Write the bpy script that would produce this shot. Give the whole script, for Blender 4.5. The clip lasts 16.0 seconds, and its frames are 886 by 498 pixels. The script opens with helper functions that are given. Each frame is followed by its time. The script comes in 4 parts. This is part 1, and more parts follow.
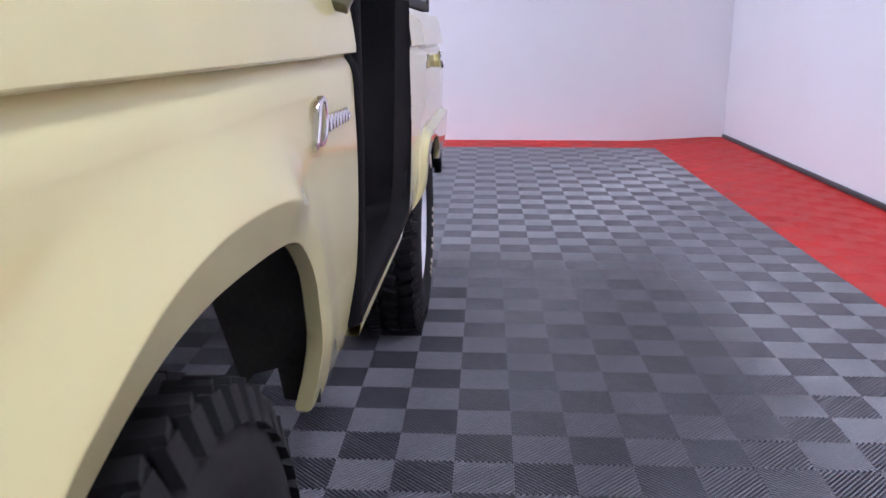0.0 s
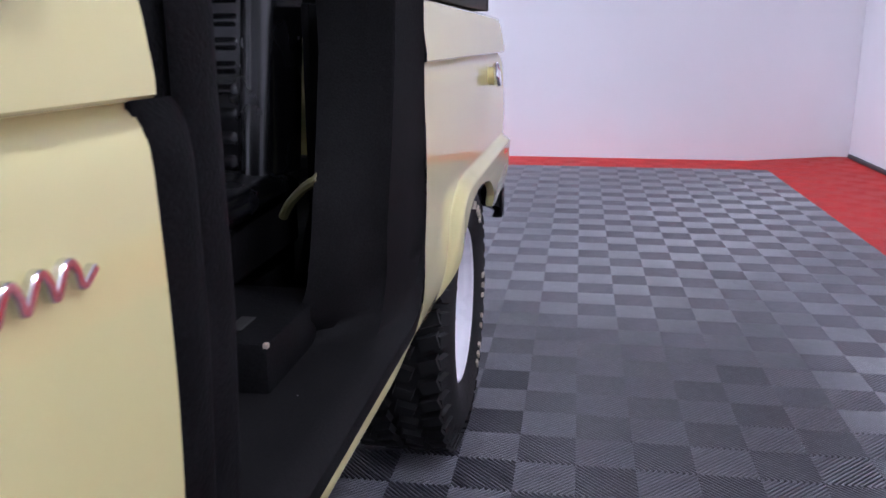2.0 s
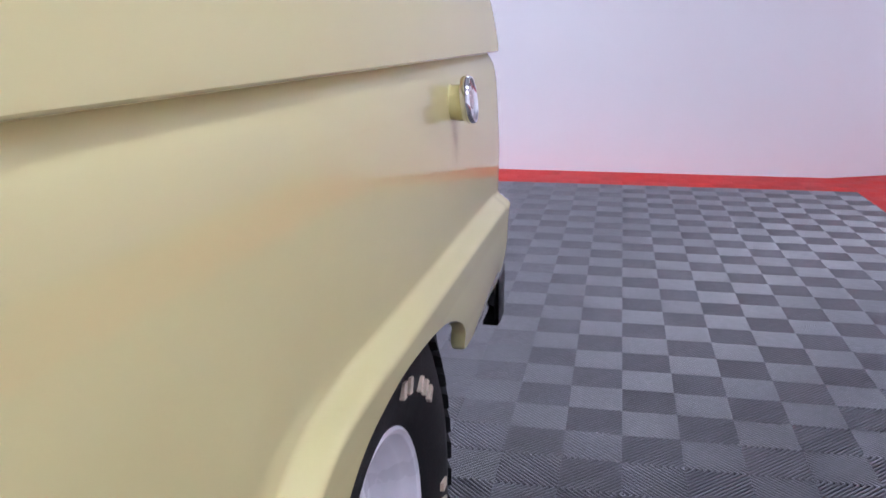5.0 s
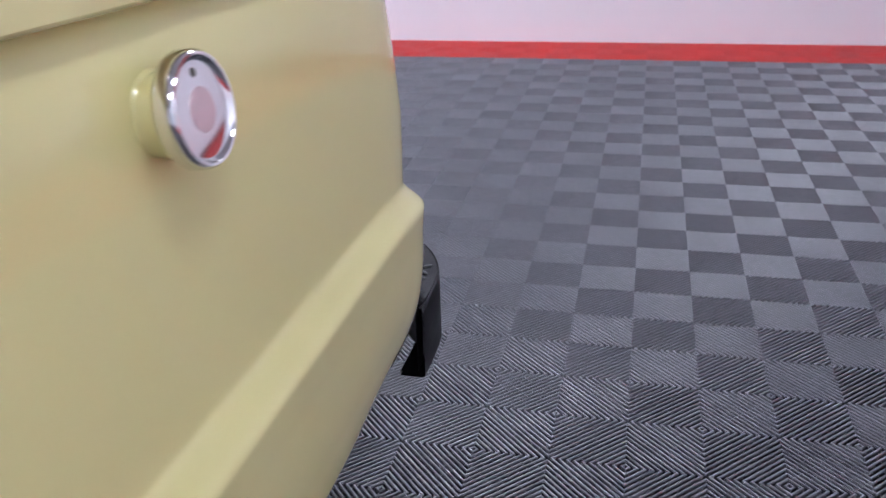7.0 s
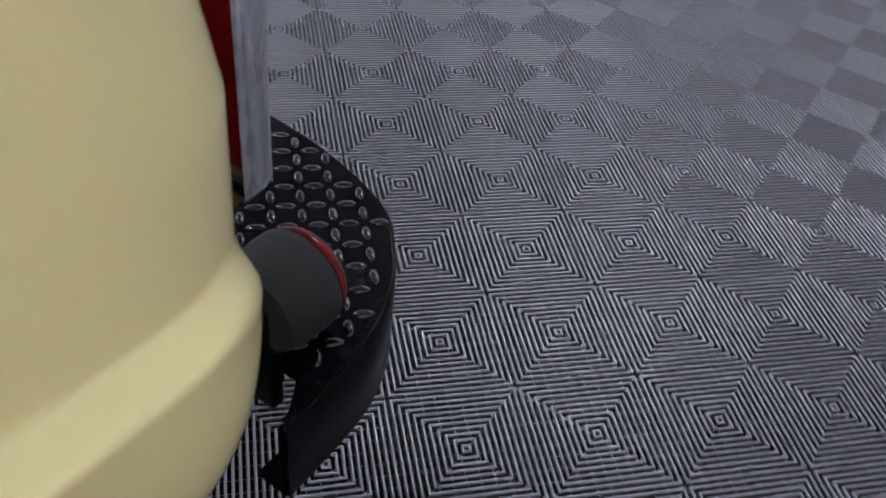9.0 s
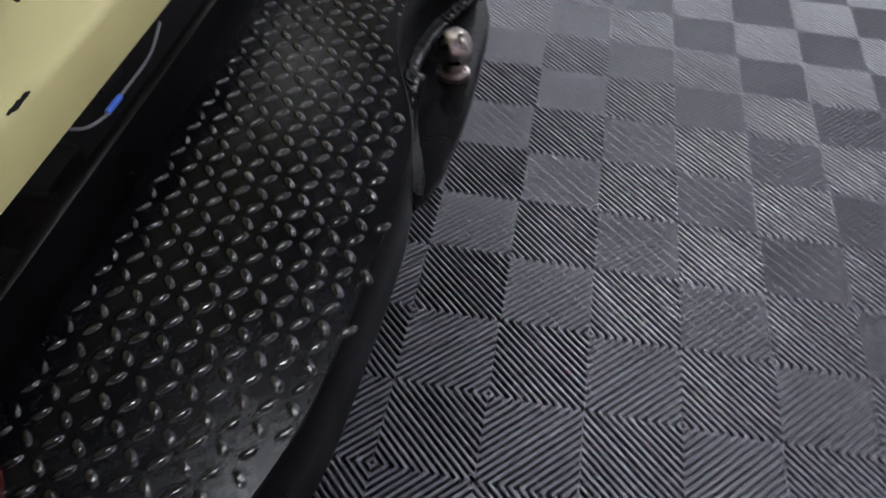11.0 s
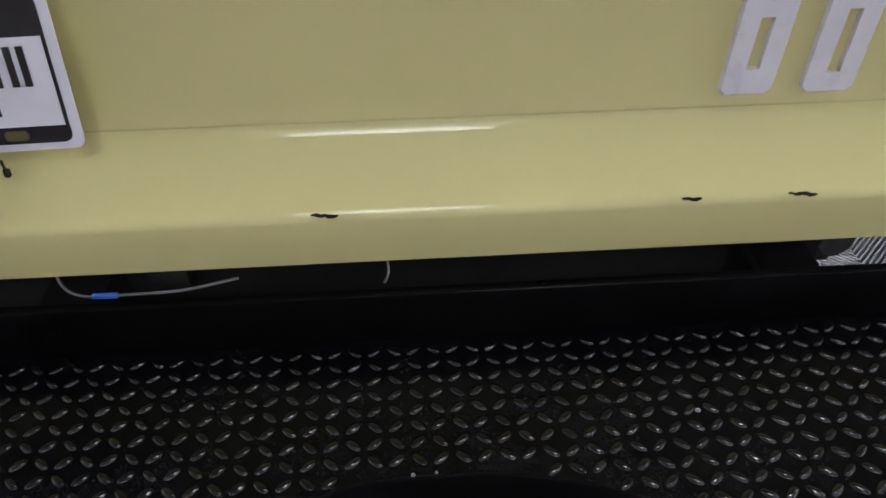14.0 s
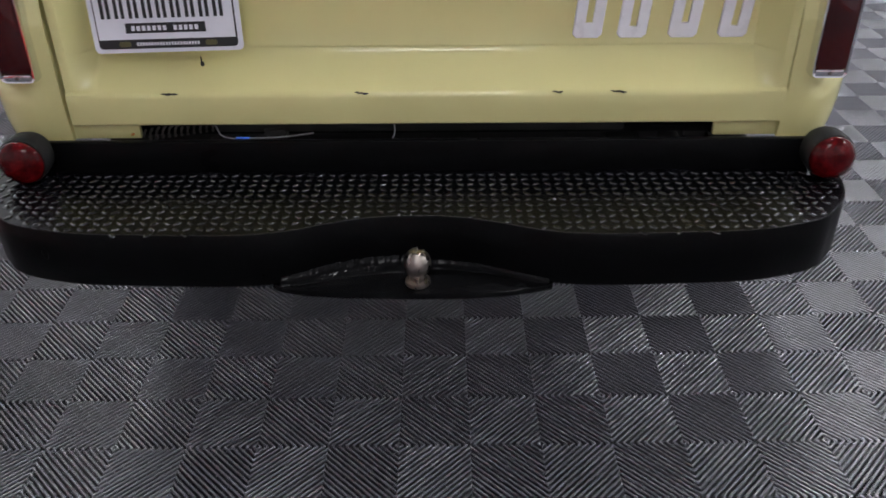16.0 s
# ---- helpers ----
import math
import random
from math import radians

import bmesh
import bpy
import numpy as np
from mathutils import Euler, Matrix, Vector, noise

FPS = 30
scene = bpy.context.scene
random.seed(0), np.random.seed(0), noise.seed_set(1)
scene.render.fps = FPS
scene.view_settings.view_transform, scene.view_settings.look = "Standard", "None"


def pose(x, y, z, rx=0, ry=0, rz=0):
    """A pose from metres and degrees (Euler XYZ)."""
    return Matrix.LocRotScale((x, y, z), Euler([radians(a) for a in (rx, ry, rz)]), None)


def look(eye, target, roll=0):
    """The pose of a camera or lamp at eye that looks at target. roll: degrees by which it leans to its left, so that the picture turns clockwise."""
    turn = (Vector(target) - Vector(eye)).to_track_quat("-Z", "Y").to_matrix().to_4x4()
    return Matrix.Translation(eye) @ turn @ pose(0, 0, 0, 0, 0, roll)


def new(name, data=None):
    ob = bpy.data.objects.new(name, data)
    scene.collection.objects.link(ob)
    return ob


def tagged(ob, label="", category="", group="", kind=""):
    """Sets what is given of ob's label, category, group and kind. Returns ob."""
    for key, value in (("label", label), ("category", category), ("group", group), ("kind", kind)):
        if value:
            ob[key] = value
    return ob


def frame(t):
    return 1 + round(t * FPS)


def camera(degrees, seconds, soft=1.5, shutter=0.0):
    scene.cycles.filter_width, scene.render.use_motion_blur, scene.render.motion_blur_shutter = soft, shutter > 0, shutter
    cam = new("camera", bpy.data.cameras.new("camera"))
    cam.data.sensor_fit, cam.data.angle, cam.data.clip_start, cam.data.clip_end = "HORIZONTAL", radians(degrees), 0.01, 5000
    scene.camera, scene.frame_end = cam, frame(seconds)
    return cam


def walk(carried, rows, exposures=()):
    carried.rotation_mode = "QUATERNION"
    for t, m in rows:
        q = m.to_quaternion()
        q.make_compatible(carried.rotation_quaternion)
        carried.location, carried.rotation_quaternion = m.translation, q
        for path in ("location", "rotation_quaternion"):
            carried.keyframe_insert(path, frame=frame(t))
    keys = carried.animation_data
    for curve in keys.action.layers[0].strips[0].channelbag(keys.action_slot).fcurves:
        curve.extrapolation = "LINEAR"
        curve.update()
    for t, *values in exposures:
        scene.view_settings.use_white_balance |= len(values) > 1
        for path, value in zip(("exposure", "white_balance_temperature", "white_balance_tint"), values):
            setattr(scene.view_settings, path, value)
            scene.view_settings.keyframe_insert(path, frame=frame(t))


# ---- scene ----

# ---------------------------------------------------------------- camera
# seconds, place, then yaw (to the left of +y), pitch and roll in degrees
PATH = [
    (0.0, -0.235, -3.486, 1.071, 2.87, -14.50, -0.05),
    (0.5, -0.215, -3.262, 1.063, 4.20, -14.08, -0.13),
    (1.0, -0.223, -3.020, 1.067, 4.92, -13.72, 0.30),
    (1.5, -0.217, -2.805, 1.063, 6.36, -13.28, -0.47),
    (2.0, -0.178, -2.608, 1.075, 9.08, -14.24, -0.12),
    (2.5, -0.185, -2.400, 1.065, 9.85, -14.87, 0.10),
    (3.0, -0.208, -2.178, 1.049, 9.47, -14.84, 0.04),
    (3.5, -0.191, -1.962, 1.059, 10.48, -14.83, 0.35),
    (4.0, -0.157, -1.809, 1.071, 12.11, -14.61, 0.24),
    (4.2, -0.170, -1.720, 1.064, 11.89, -14.48, -0.09),
    (6.3, -0.214, -0.840, 1.066, 11.62, -18.82, -0.60),
    (6.5, -0.212, -0.765, 1.069, 11.73, -20.36, -0.16),
    (7.0, -0.169, -0.610, 1.085, 13.82, -24.37, -1.98),
    (7.5, -0.142, -0.447, 1.111, 16.48, -30.00, -2.18),
    (8.0, -0.160, -0.242, 1.104, 17.79, -35.92, -0.42),
    (8.2, -0.163, -0.182, 1.109, 18.42, -38.11, 1.55),
    (10.3, -0.196, 0.566, 1.083, 69.70, -48.82, 5.87),
    (10.5, -0.208, 0.640, 1.128, 80.09, -49.05, 2.56),
    (10.7, -0.240, 0.671, 1.144, 86.06, -48.75, 3.86),
    (11.0, -0.310, 0.785, 1.119, 97.97, -46.49, 2.73),
    (11.5, -0.455, 0.869, 1.136, 113.55, -45.19, 3.89),
    (12.0, -0.602, 0.932, 1.147, 128.05, -44.19, 4.96),
    (12.5, -0.755, 1.017, 1.161, 143.11, -42.14, 4.60),
    (13.0, -0.903, 0.998, 1.175, 152.66, -42.63, 6.34),
    (13.5, -1.077, 1.016, 1.180, 164.81, -40.54, 3.14),
    (14.0, -1.232, 1.082, 1.199, 175.89, -37.69, -0.59),
    (14.5, -1.284, 1.214, 1.224, 179.30, -34.91, -1.09),
    (15.0, -1.267, 1.412, 1.252, 178.34, -33.27, -0.28),
    (15.5, -1.300, 1.654, 1.267, 179.69, -32.15, -0.57),
    (16.0, -1.314, 1.926, 1.298, 179.87, -31.54, -0.54),
]


def row_pose(x, y, z, yaw, pitch, roll):
    a, b = radians(yaw), radians(pitch)
    ahead = Vector((-math.sin(a) * math.cos(b), math.cos(a) * math.cos(b), math.sin(b)))
    eye = Vector((x, y, z))
    return look(eye, eye + ahead, roll)


cam = camera(55.51, 16.0, soft=1.5, shutter=0.38)
walk(cam, [(r[0], row_pose(*r[1:])) for r in PATH],
     exposures=[(0.0, 0.4, 5800, 26), (4.2, 0.4, 5800, 26), (6.3, 0.4, 5900, 23), (8.2, 0.4, 6000, 20), (10.3, 0.38, 6300, 17), (12.0, 0.35, 6350, 15), (13.0, 0.3, 6400, 15), (14.0, 0.12, 6450, 15), (15.0, 0.2, 6500, 15), (16.0, 0.18, 6600, 15)])

# ---------------------------------------------------------------- light
world = bpy.data.worlds.new("world")
scene.world = world
world.use_nodes = True
world.node_tree.nodes["Background"].inputs[0].default_value = (0.8, 0.85, 1.0, 1)
world.node_tree.nodes["Background"].inputs[1].default_value = 0.05
LAMP_POWER = 37.0
CEILING = 4.2
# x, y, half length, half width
# All out of view; the pair at x = 1.1 is added fill.
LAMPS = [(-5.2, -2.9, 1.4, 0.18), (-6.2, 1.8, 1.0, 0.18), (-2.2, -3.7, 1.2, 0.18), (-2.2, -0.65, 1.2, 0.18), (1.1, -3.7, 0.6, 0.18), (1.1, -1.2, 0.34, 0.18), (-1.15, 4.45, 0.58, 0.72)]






# ---------------------------------------------------------------- materials
def material(name, base, rough=0.5, metal=0.0, coat=0.0, vary=0.12, scale=8.0, fine=0.0, fine_scale=300.0,
             bump=0.0, bump_scale=120.0, rough_vary=0.05, island=0.0, spec=0.5, coat_rough=0.08, ior=1.5):
    m = bpy.data.materials.new(name)
    m.use_nodes = True
    nt = m.node_tree
    p = nt.nodes["Principled BSDF"]
    p.inputs["Metallic"].default_value = metal
    p.inputs["Coat Weight"].default_value = coat
    p.inputs["Coat Roughness"].default_value = coat_rough
    p.inputs["Coat IOR"].default_value = 1.5
    p.inputs["IOR"].default_value = ior
    p.inputs["Specular IOR Level"].default_value = spec
    pos = nt.nodes.new("ShaderNodeNewGeometry")

    def noise_at(sc, detail=4.0):
        n = nt.nodes.new("ShaderNodeTexNoise")
        n.inputs["Scale"].default_value = sc
        n.inputs["Detail"].default_value = detail
        nt.links.new(pos.outputs["Position"], n.inputs["Vector"])
        return n.outputs["Fac"]

    def spread(fac, lo, hi):
        r = nt.nodes.new("ShaderNodeMapRange")
        nt.links.new(fac, r.inputs["Value"])
        r.interpolation_type = "SMOOTHSTEP"
        r.inputs["From Min"].default_value, r.inputs["From Max"].default_value = 0.2, 0.8
        r.inputs["To Min"].default_value, r.inputs["To Max"].default_value = lo, hi
        return r.outputs["Result"]

    def times(a, b):
        k = nt.nodes.new("ShaderNodeMath")
        k.operation = "MULTIPLY"
        nt.links.new(a, k.inputs[0])
        nt.links.new(b, k.inputs[1])
        return k.outputs[0]

    large = noise_at(scale)
    value = spread(large, 1 - vary, 1 + vary)
    if fine:
        value = times(value, spread(noise_at(fine_scale, 2.0), 1 - fine, 1 + fine))
    if island:
        info = nt.nodes.new("ShaderNodeObjectInfo")
        r = nt.nodes.new("ShaderNodeMapRange")
        nt.links.new(info.outputs["Random"], r.inputs["Value"])
        r.inputs["To Min"].default_value, r.inputs["To Max"].default_value = 1 - island, 1 + island
        value = times(value, r.outputs["Result"])
    mix = nt.nodes.new("ShaderNodeVectorMath")
    mix.operation = "SCALE"
    mix.inputs[0].default_value = base
    nt.links.new(value, mix.inputs["Scale"])
    nt.links.new(mix.outputs[0], p.inputs["Base Color"])
    nt.links.new(spread(large, max(0.02, rough - rough_vary), rough + rough_vary), p.inputs["Roughness"])
    if bump:
        b = nt.nodes.new("ShaderNodeBump")
        b.inputs["Strength"].default_value = bump
        b.inputs["Distance"].default_value = 0.002
        nt.links.new(noise_at(bump_scale, 3.0), b.inputs["Height"])
        nt.links.new(b.outputs["Normal"], p.inputs["Normal"])
    return m


def glow(name, colour, strength):
    m = bpy.data.materials.new(name)
    m.use_nodes = True
    p = m.node_tree.nodes["Principled BSDF"]
    p.inputs["Base Color"].default_value = (0.8, 0.8, 0.8, 1)
    p.inputs["Emission Color"].default_value = (*colour, 1)
    p.inputs["Emission Strength"].default_value = strength
    return m


def glass(name, colour, rough=0.05):
    m = bpy.data.materials.new(name)
    m.use_nodes = True
    p = m.node_tree.nodes["Principled BSDF"]
    p.inputs["Base Color"].default_value = (*colour, 1)
    p.inputs["Roughness"].default_value = rough
    p.inputs["Transmission Weight"].default_value = 0.85
    p.inputs["Coat Weight"].default_value = 0.15
    return m


PAINT = material("yellow_paint", (0.67, 0.618, 0.287), 0.55, coat=1.0, vary=0.03, scale=3, rough_vary=0.03, spec=0.15, coat_rough=0.06)
# The body yellow at about a sixth, shade put into the colour.
SHADED_PAINT = material("shaded_yellow_paint", (0.11, 0.10, 0.038), 0.5, vary=0.2, scale=20)
GREY_TILE = material("grey_plastic_tile", (0.110, 0.111, 0.130), 0.30, vary=0.05, scale=2.2, fine=0.14, fine_scale=45, island=0.04, rough_vary=0.012, spec=1.0, ior=1.62)
RED_TILE = material("red_plastic_tile", (0.48, 0.022, 0.016), 0.42, vary=0.08, scale=1.6, fine=0.10, fine_scale=45, island=0.03, rough_vary=0.03, spec=0.2)
# Set near black, so the shade between the ribs is in the colour.
SLAB = material("near_black_slab", (0.004, 0.004, 0.0045), 0.95, vary=0.3, scale=5, bump=0.2)
WALL = material("white_wall_paint", (0.84, 0.845, 0.875), 0.55, vary=0.02, scale=1.2, bump=0.05, bump_scale=90)
CEIL = material("white_ceiling_paint", (0.50, 0.50, 0.51), 0.8, vary=0.03)
SKIRT = material("dark_grey_rubber", (0.06, 0.06, 0.065), 0.6, vary=0.2, scale=9)
BLACK = material("black_satin_paint", (0.003, 0.003, 0.0034), 0.32, vary=0.3, scale=12, bump=0.15, bump_scale=150, rough_vary=0.06, spec=0.07)
# The slight blue in this base stands in for the wall's reflection.
TREAD = material("black_tread_plate_paint", (0.0026, 0.0027, 0.0038), 0.22, vary=0.4, scale=30, fine=0.3, fine_scale=400, bump=0.10, bump_scale=120, rough_vary=0.05, spec=0.10)
GLOSS = material("black_gloss_enamel", (0.005, 0.005, 0.0055), 0.14, vary=0.3, scale=20, bump=0.25, bump_scale=120, rough_vary=0.05, spec=0.11)
STUD = material("worn_glossy_black_paint", (0.003, 0.003, 0.0035), 0.09, vary=0.4, scale=60, bump=0.14, bump_scale=220, rough_vary=0.03, spec=0.5)
LINER = material("black_textured_liner", (0.0062, 0.0062, 0.0066), 0.66, vary=0.3, scale=14, fine=0.4, fine_scale=260, bump=0.6, bump_scale=230, spec=0.05)
# Lighter copy of LINER, with the light on the door post in its colour.
JAMB = material("lightened_black_liner", (0.0080, 0.0078, 0.0080), 0.68, vary=0.3, scale=14, fine=0.35, fine_scale=320, bump=0.3, bump_scale=300, spec=0.06)
VINYL = material("black_vinyl", (0.004, 0.004, 0.0048), 0.26, vary=0.2, scale=10, bump=0.08, bump_scale=500, spec=0.8)
RUBBER = material("black_rubber", (0.009, 0.009, 0.009), 0.72, vary=0.25, scale=20, bump=0.4, bump_scale=300, spec=0.3)
UNDER = material("grimy_black_steel", (0.014, 0.013, 0.012), 0.7, vary=0.5, scale=15, bump=0.5, bump_scale=90)
GRIME = material("grimy_undercoat", (0.040, 0.037, 0.030), 0.7, vary=0.4, scale=14, fine=0.2, fine_scale=160, bump=0.3, bump_scale=90)
GREASE = material("grimy_grey_metal", (0.11, 0.10, 0.09), 0.55, metal=0.4, vary=0.5, scale=25, bump=0.4)
BRUSHED = material("brushed_chrome", (0.74, 0.74, 0.76), 0.16, metal=1.0, vary=0.05, scale=60, rough_vary=0.04)
CHROME = material("chrome", (0.80, 0.80, 0.82), 0.09, metal=1.0, vary=0.04, scale=30, rough_vary=0.03)
STEEL = material("worn_steel", (0.31, 0.27, 0.245), 0.30, metal=1.0, vary=0.35, scale=60, rough_vary=0.12)
WHITE_RIM = material("white_wheel_paint", (0.74, 0.74, 0.78), 0.30, vary=0.06, scale=12, rough_vary=0.05)
WHITE_LETTER = material("white_letter_paint", (0.78, 0.77, 0.82), 0.3, vary=0.04, scale=40)
TAN = material("faded_white_rubber", (0.50, 0.43, 0.33), 0.7, vary=0.3, scale=60)
PLATE_WHITE = material("white_plate", (0.80, 0.80, 0.86), 0.35, vary=0.03, scale=30)
PLATE_BLACK = material("black_plate_print", (0.012, 0.012, 0.014), 0.4, vary=0.15, scale=40)
CHIP = material("bare_rusty_metal", (0.015, 0.012, 0.010), 0.75, vary=0.5, scale=200, bump=0.6, bump_scale=500)
RED_LENS = glass("red_lens", (0.22, 0.003, 0.003), 0.06)
BUMPER_LENS = material("deep_red_lens", (0.075, 0.002, 0.003), 0.10, vary=0.6, scale=38, fine=0.3, fine_scale=160, bump=0.05, bump_scale=200, rough_vary=0.03, spec=0.22)
RED_BACK = material("dark_red_reflector", (0.24, 0.008, 0.008), 0.2, metal=0.3, vary=0.2, scale=80)
CAP_PRINT = material("faded_pink_print", (0.72, 0.58, 0.59), 0.22, metal=0.85, vary=0.12, scale=160)
AMBER = material("amber_plastic", (0.65, 0.22, 0.03), 0.35, vary=0.1, scale=60)
BLUE = material("blue_connector", (0.08, 0.22, 0.85), 0.35, vary=0.1, scale=60)
WIRE = material("grey_wire", (0.22, 0.21, 0.22), 0.5, vary=0.2, scale=60)
SOFT_TOP = material("black_canvas", (0.02, 0.02, 0.021), 0.8, vary=0.2, scale=20, bump=0.4, bump_scale=500)
VINYL_WINDOW = material("smoky_vinyl_window", (0.10, 0.095, 0.11), 0.15, vary=0.1, scale=8)
LAMP_GLOW = glow("lamp_diffuser", (0.95, 1.0, 1.02), LAMP_POWER)
# Quarter strength, for the wide unseen panel added as soft fill on the tailgate.
FILL_GLOW = glow("fill_diffuser", (0.95, 1.0, 1.02), LAMP_POWER / 4)


# ---------------------------------------------------------------- mesh helpers
def world_matrix(ob):
    m = ob.matrix_basis.copy()
    return world_matrix(ob.parent) @ ob.matrix_parent_inverse @ m if ob.parent else m


def part(name, bm, mat, parent=None, label="", angle=32, outward=True):
    if outward:
        bmesh.ops.recalc_face_normals(bm, faces=bm.faces)
    me = bpy.data.meshes.new(name)
    bm.to_mesh(me)
    bm.free()
    me.materials.append(mat)
    me.polygons.foreach_set("use_smooth", [True] * len(me.polygons))
    me.set_sharp_from_angle(angle=radians(angle))
    ob = new(name, me)
    if parent:
        ob.parent = parent
        ob.matrix_parent_inverse = world_matrix(parent).inverted()
    if label:
        tagged(ob, label)
    return ob


def empty(name, place, parent=None):
    ob = new(name)
    ob.empty_display_size = 0.1
    ob.matrix_basis = Matrix.Translation(place)
    if parent:
        ob.parent = parent
        ob.matrix_parent_inverse = world_matrix(parent).inverted()
    return ob


def add_box(bm, lo, hi, bevel=0.0, turn=None, segments=2):
    lo, hi = Vector(lo), Vector(hi)
    got = bmesh.ops.create_cube(bm, size=1.0, matrix=Matrix.Translation((lo + hi) / 2) @ (turn or Matrix()) @ Matrix.Diagonal((*(hi - lo), 1)))
    if bevel:
        edges = list({e for v in got["verts"] for e in v.link_edges})
        bmesh.ops.bevel(bm, geom=edges, offset=bevel, segments=segments, affect="EDGES", profile=0.5)
    return bm


def box(lo, hi, bevel=0.0, turn=None, segments=2):
    return add_box(bmesh.new(), lo, hi, bevel, turn, segments)


def add_grid(bm, rows, close=False):
    """Quads between rows of points."""
    made = [[bm.verts.new(p) for p in r] for r in rows]
    for a, b in zip(made, made[1:] + (made[:1] if close else [])):
        for k in range(len(a) - 1):
            bm.faces.new((a[k], a[k + 1], b[k + 1], b[k]))
    return made


def lathe(profile, centre, axis="x", steps=64, sign=1):
    """profile: (radius, place along the axis), turned about the axis through centre."""
    bm = bmesh.new()
    c = Vector(centre)
    rows = []
    for k in range(steps):
        a = 2 * math.pi * k / steps
        ring = []
        for r, h in profile:
            u, v = r * math.cos(a), r * math.sin(a)
            off = {"x": (sign * h, u, v), "y": (u, sign * h, v), "z": (u, v, sign * h)}[axis]
            ring.append(c + Vector(off))
        rows.append(ring)
    add_grid(bm, rows, close=True)
    bmesh.ops.remove_doubles(bm, verts=bm.verts, dist=1e-5)
    return bm


def add_tube(bm, points, radius, sides=10):
    """A round tube along points."""
    pts = [Vector(p) for p in points]
    rings = []
    for k, p in enumerate(pts):
        d = (pts[min(k + 1, len(pts) - 1)] - pts[max(k - 1, 0)]).normalized()
        u = d.cross(Vector((0, 0, 1)) if abs(d.z) < 0.9 else Vector((1, 0, 0))).normalized()
        v = d.cross(u)
        rad = radius[k] if isinstance(radius, list) else radius
        rings.append([bm.verts.new(p + rad * (math.cos(2 * math.pi * s / sides) * u + math.sin(2 * math.pi * s / sides) * v)) for s in range(sides)])
    for a, b in zip(rings, rings[1:]):
        for s in range(sides):
            bm.faces.new((a[s], a[(s + 1) % sides], b[(s + 1) % sides], b[s]))
    bm.faces.new(rings[0])
    bm.faces.new(rings[-1][::-1])
    return bm


def tube(points, radius, sides=10):
    return add_tube(bmesh.new(), points, radius, sides)


def curve_points(ctrl, per=8):
    """Catmull-Rom through control points."""
    p = [Vector(c) for c in ctrl]
    p = [2 * p[0] - p[1]] + p + [2 * p[-1] - p[-2]]
    out = []
    for k in range(1, len(p) - 2):
        for s in range(per):
            t = s / per
            out.append(0.5 * (2 * p[k] + (p[k + 1] - p[k - 1]) * t + (2 * p[k - 1] - 5 * p[k] + 4 * p[k + 1] - p[k + 2]) * t * t
                              + (3 * p[k] - p[k - 1] - 3 * p[k + 1] + p[k + 2]) * t ** 3))
    out.append(p[-2])
    return out


def prism(outline, axis, lo, hi, bevel=0.0):
    """An outline of 2D points drawn out along an axis."""
    bm = bmesh.new()
    def at(p, h):
        return {"x": (h, p[0], p[1]), "y": (p[0], h, p[1]), "z": (p[0], p[1], h)}[axis]
    a = [bm.verts.new(at(p, lo)) for p in outline]
    b = [bm.verts.new(at(p, hi)) for p in outline]
    n = len(a)
    caps = [bm.faces.new(a), bm.faces.new(b[::-1])]
    for k in range(n):
        bm.faces.new((a[k], b[k], b[(k + 1) % n], a[(k + 1) % n]))
    if bevel:
        edges = list({e for f in caps for e in f.edges})
        bmesh.ops.bevel(bm, geom=edges, offset=bevel, segments=2, affect="EDGES", profile=0.5)
    return bm


def smooth01(t):
    t = min(1.0, max(0.0, t))
    return t * t * (3 - 2 * t)


def along(line, v):
    """Value on a polyline of (v, w)."""
    if v <= line[0][0]:
        return line[0][1]
    for (a, p), (b, q) in zip(line, line[1:]):
        if v <= b:
            return p + (q - p) * (v - a) / (b - a)
    return line[-1][1]


# ---------------------------------------------------------------- room
S = 0.1524
WALL_X, WALL_Y = 2.25, 5.105
WEST, SOUTH = -7.4, -8.6
floor = tagged(part("floor", box((WEST, SOUTH, -0.16), (WALL_X + 0.2, 5.9, -0.0212)), SLAB), "dark slab under the interlocking ribbed floor tiles", "floor", kind="structure")
tagged(part("wall_north", prism([(WEST, WALL_Y), (1.30, WALL_Y), (2.10, 5.47), (2.27, 5.47), (2.27, 5.75), (WEST, 5.75)], "z", -0.16, CEILING), WALL),
       "plain white painted wall behind the red floor border", "wall", kind="structure")
tagged(part("wall_east", box((WALL_X, SOUTH, -0.16), (WALL_X + 0.2, 5.46, CEILING)), WALL), "plain white painted wall along the red floor border", "wall", kind="structure")
tagged(part("wall_west", box((WEST - 0.2, SOUTH, -0.16), (WEST, 5.75, CEILING)), WALL), "plain white painted wall", "wall", kind="structure")
tagged(part("wall_south", box((WEST, SOUTH - 0.2, -0.16), (WALL_X, SOUTH, CEILING)), WALL), "plain white painted wall", "wall", kind="structure")
tagged(part("ceiling", box((WEST - 0.2, SOUTH - 0.2, CEILING), (WALL_X + 0.2, 5.75, CEILING + 0.15)), CEIL), "plain white ceiling with strip lamps", "ceiling", kind="structure")
tagged(part("baseboard", box((WALL_X - 0.03, SOUTH, 0.001), (WALL_X - 0.001, 5.40, 0.035), 0.006), SKIRT), "low dark grey rubber strip along the wall foot", "baseboard", kind="structure")

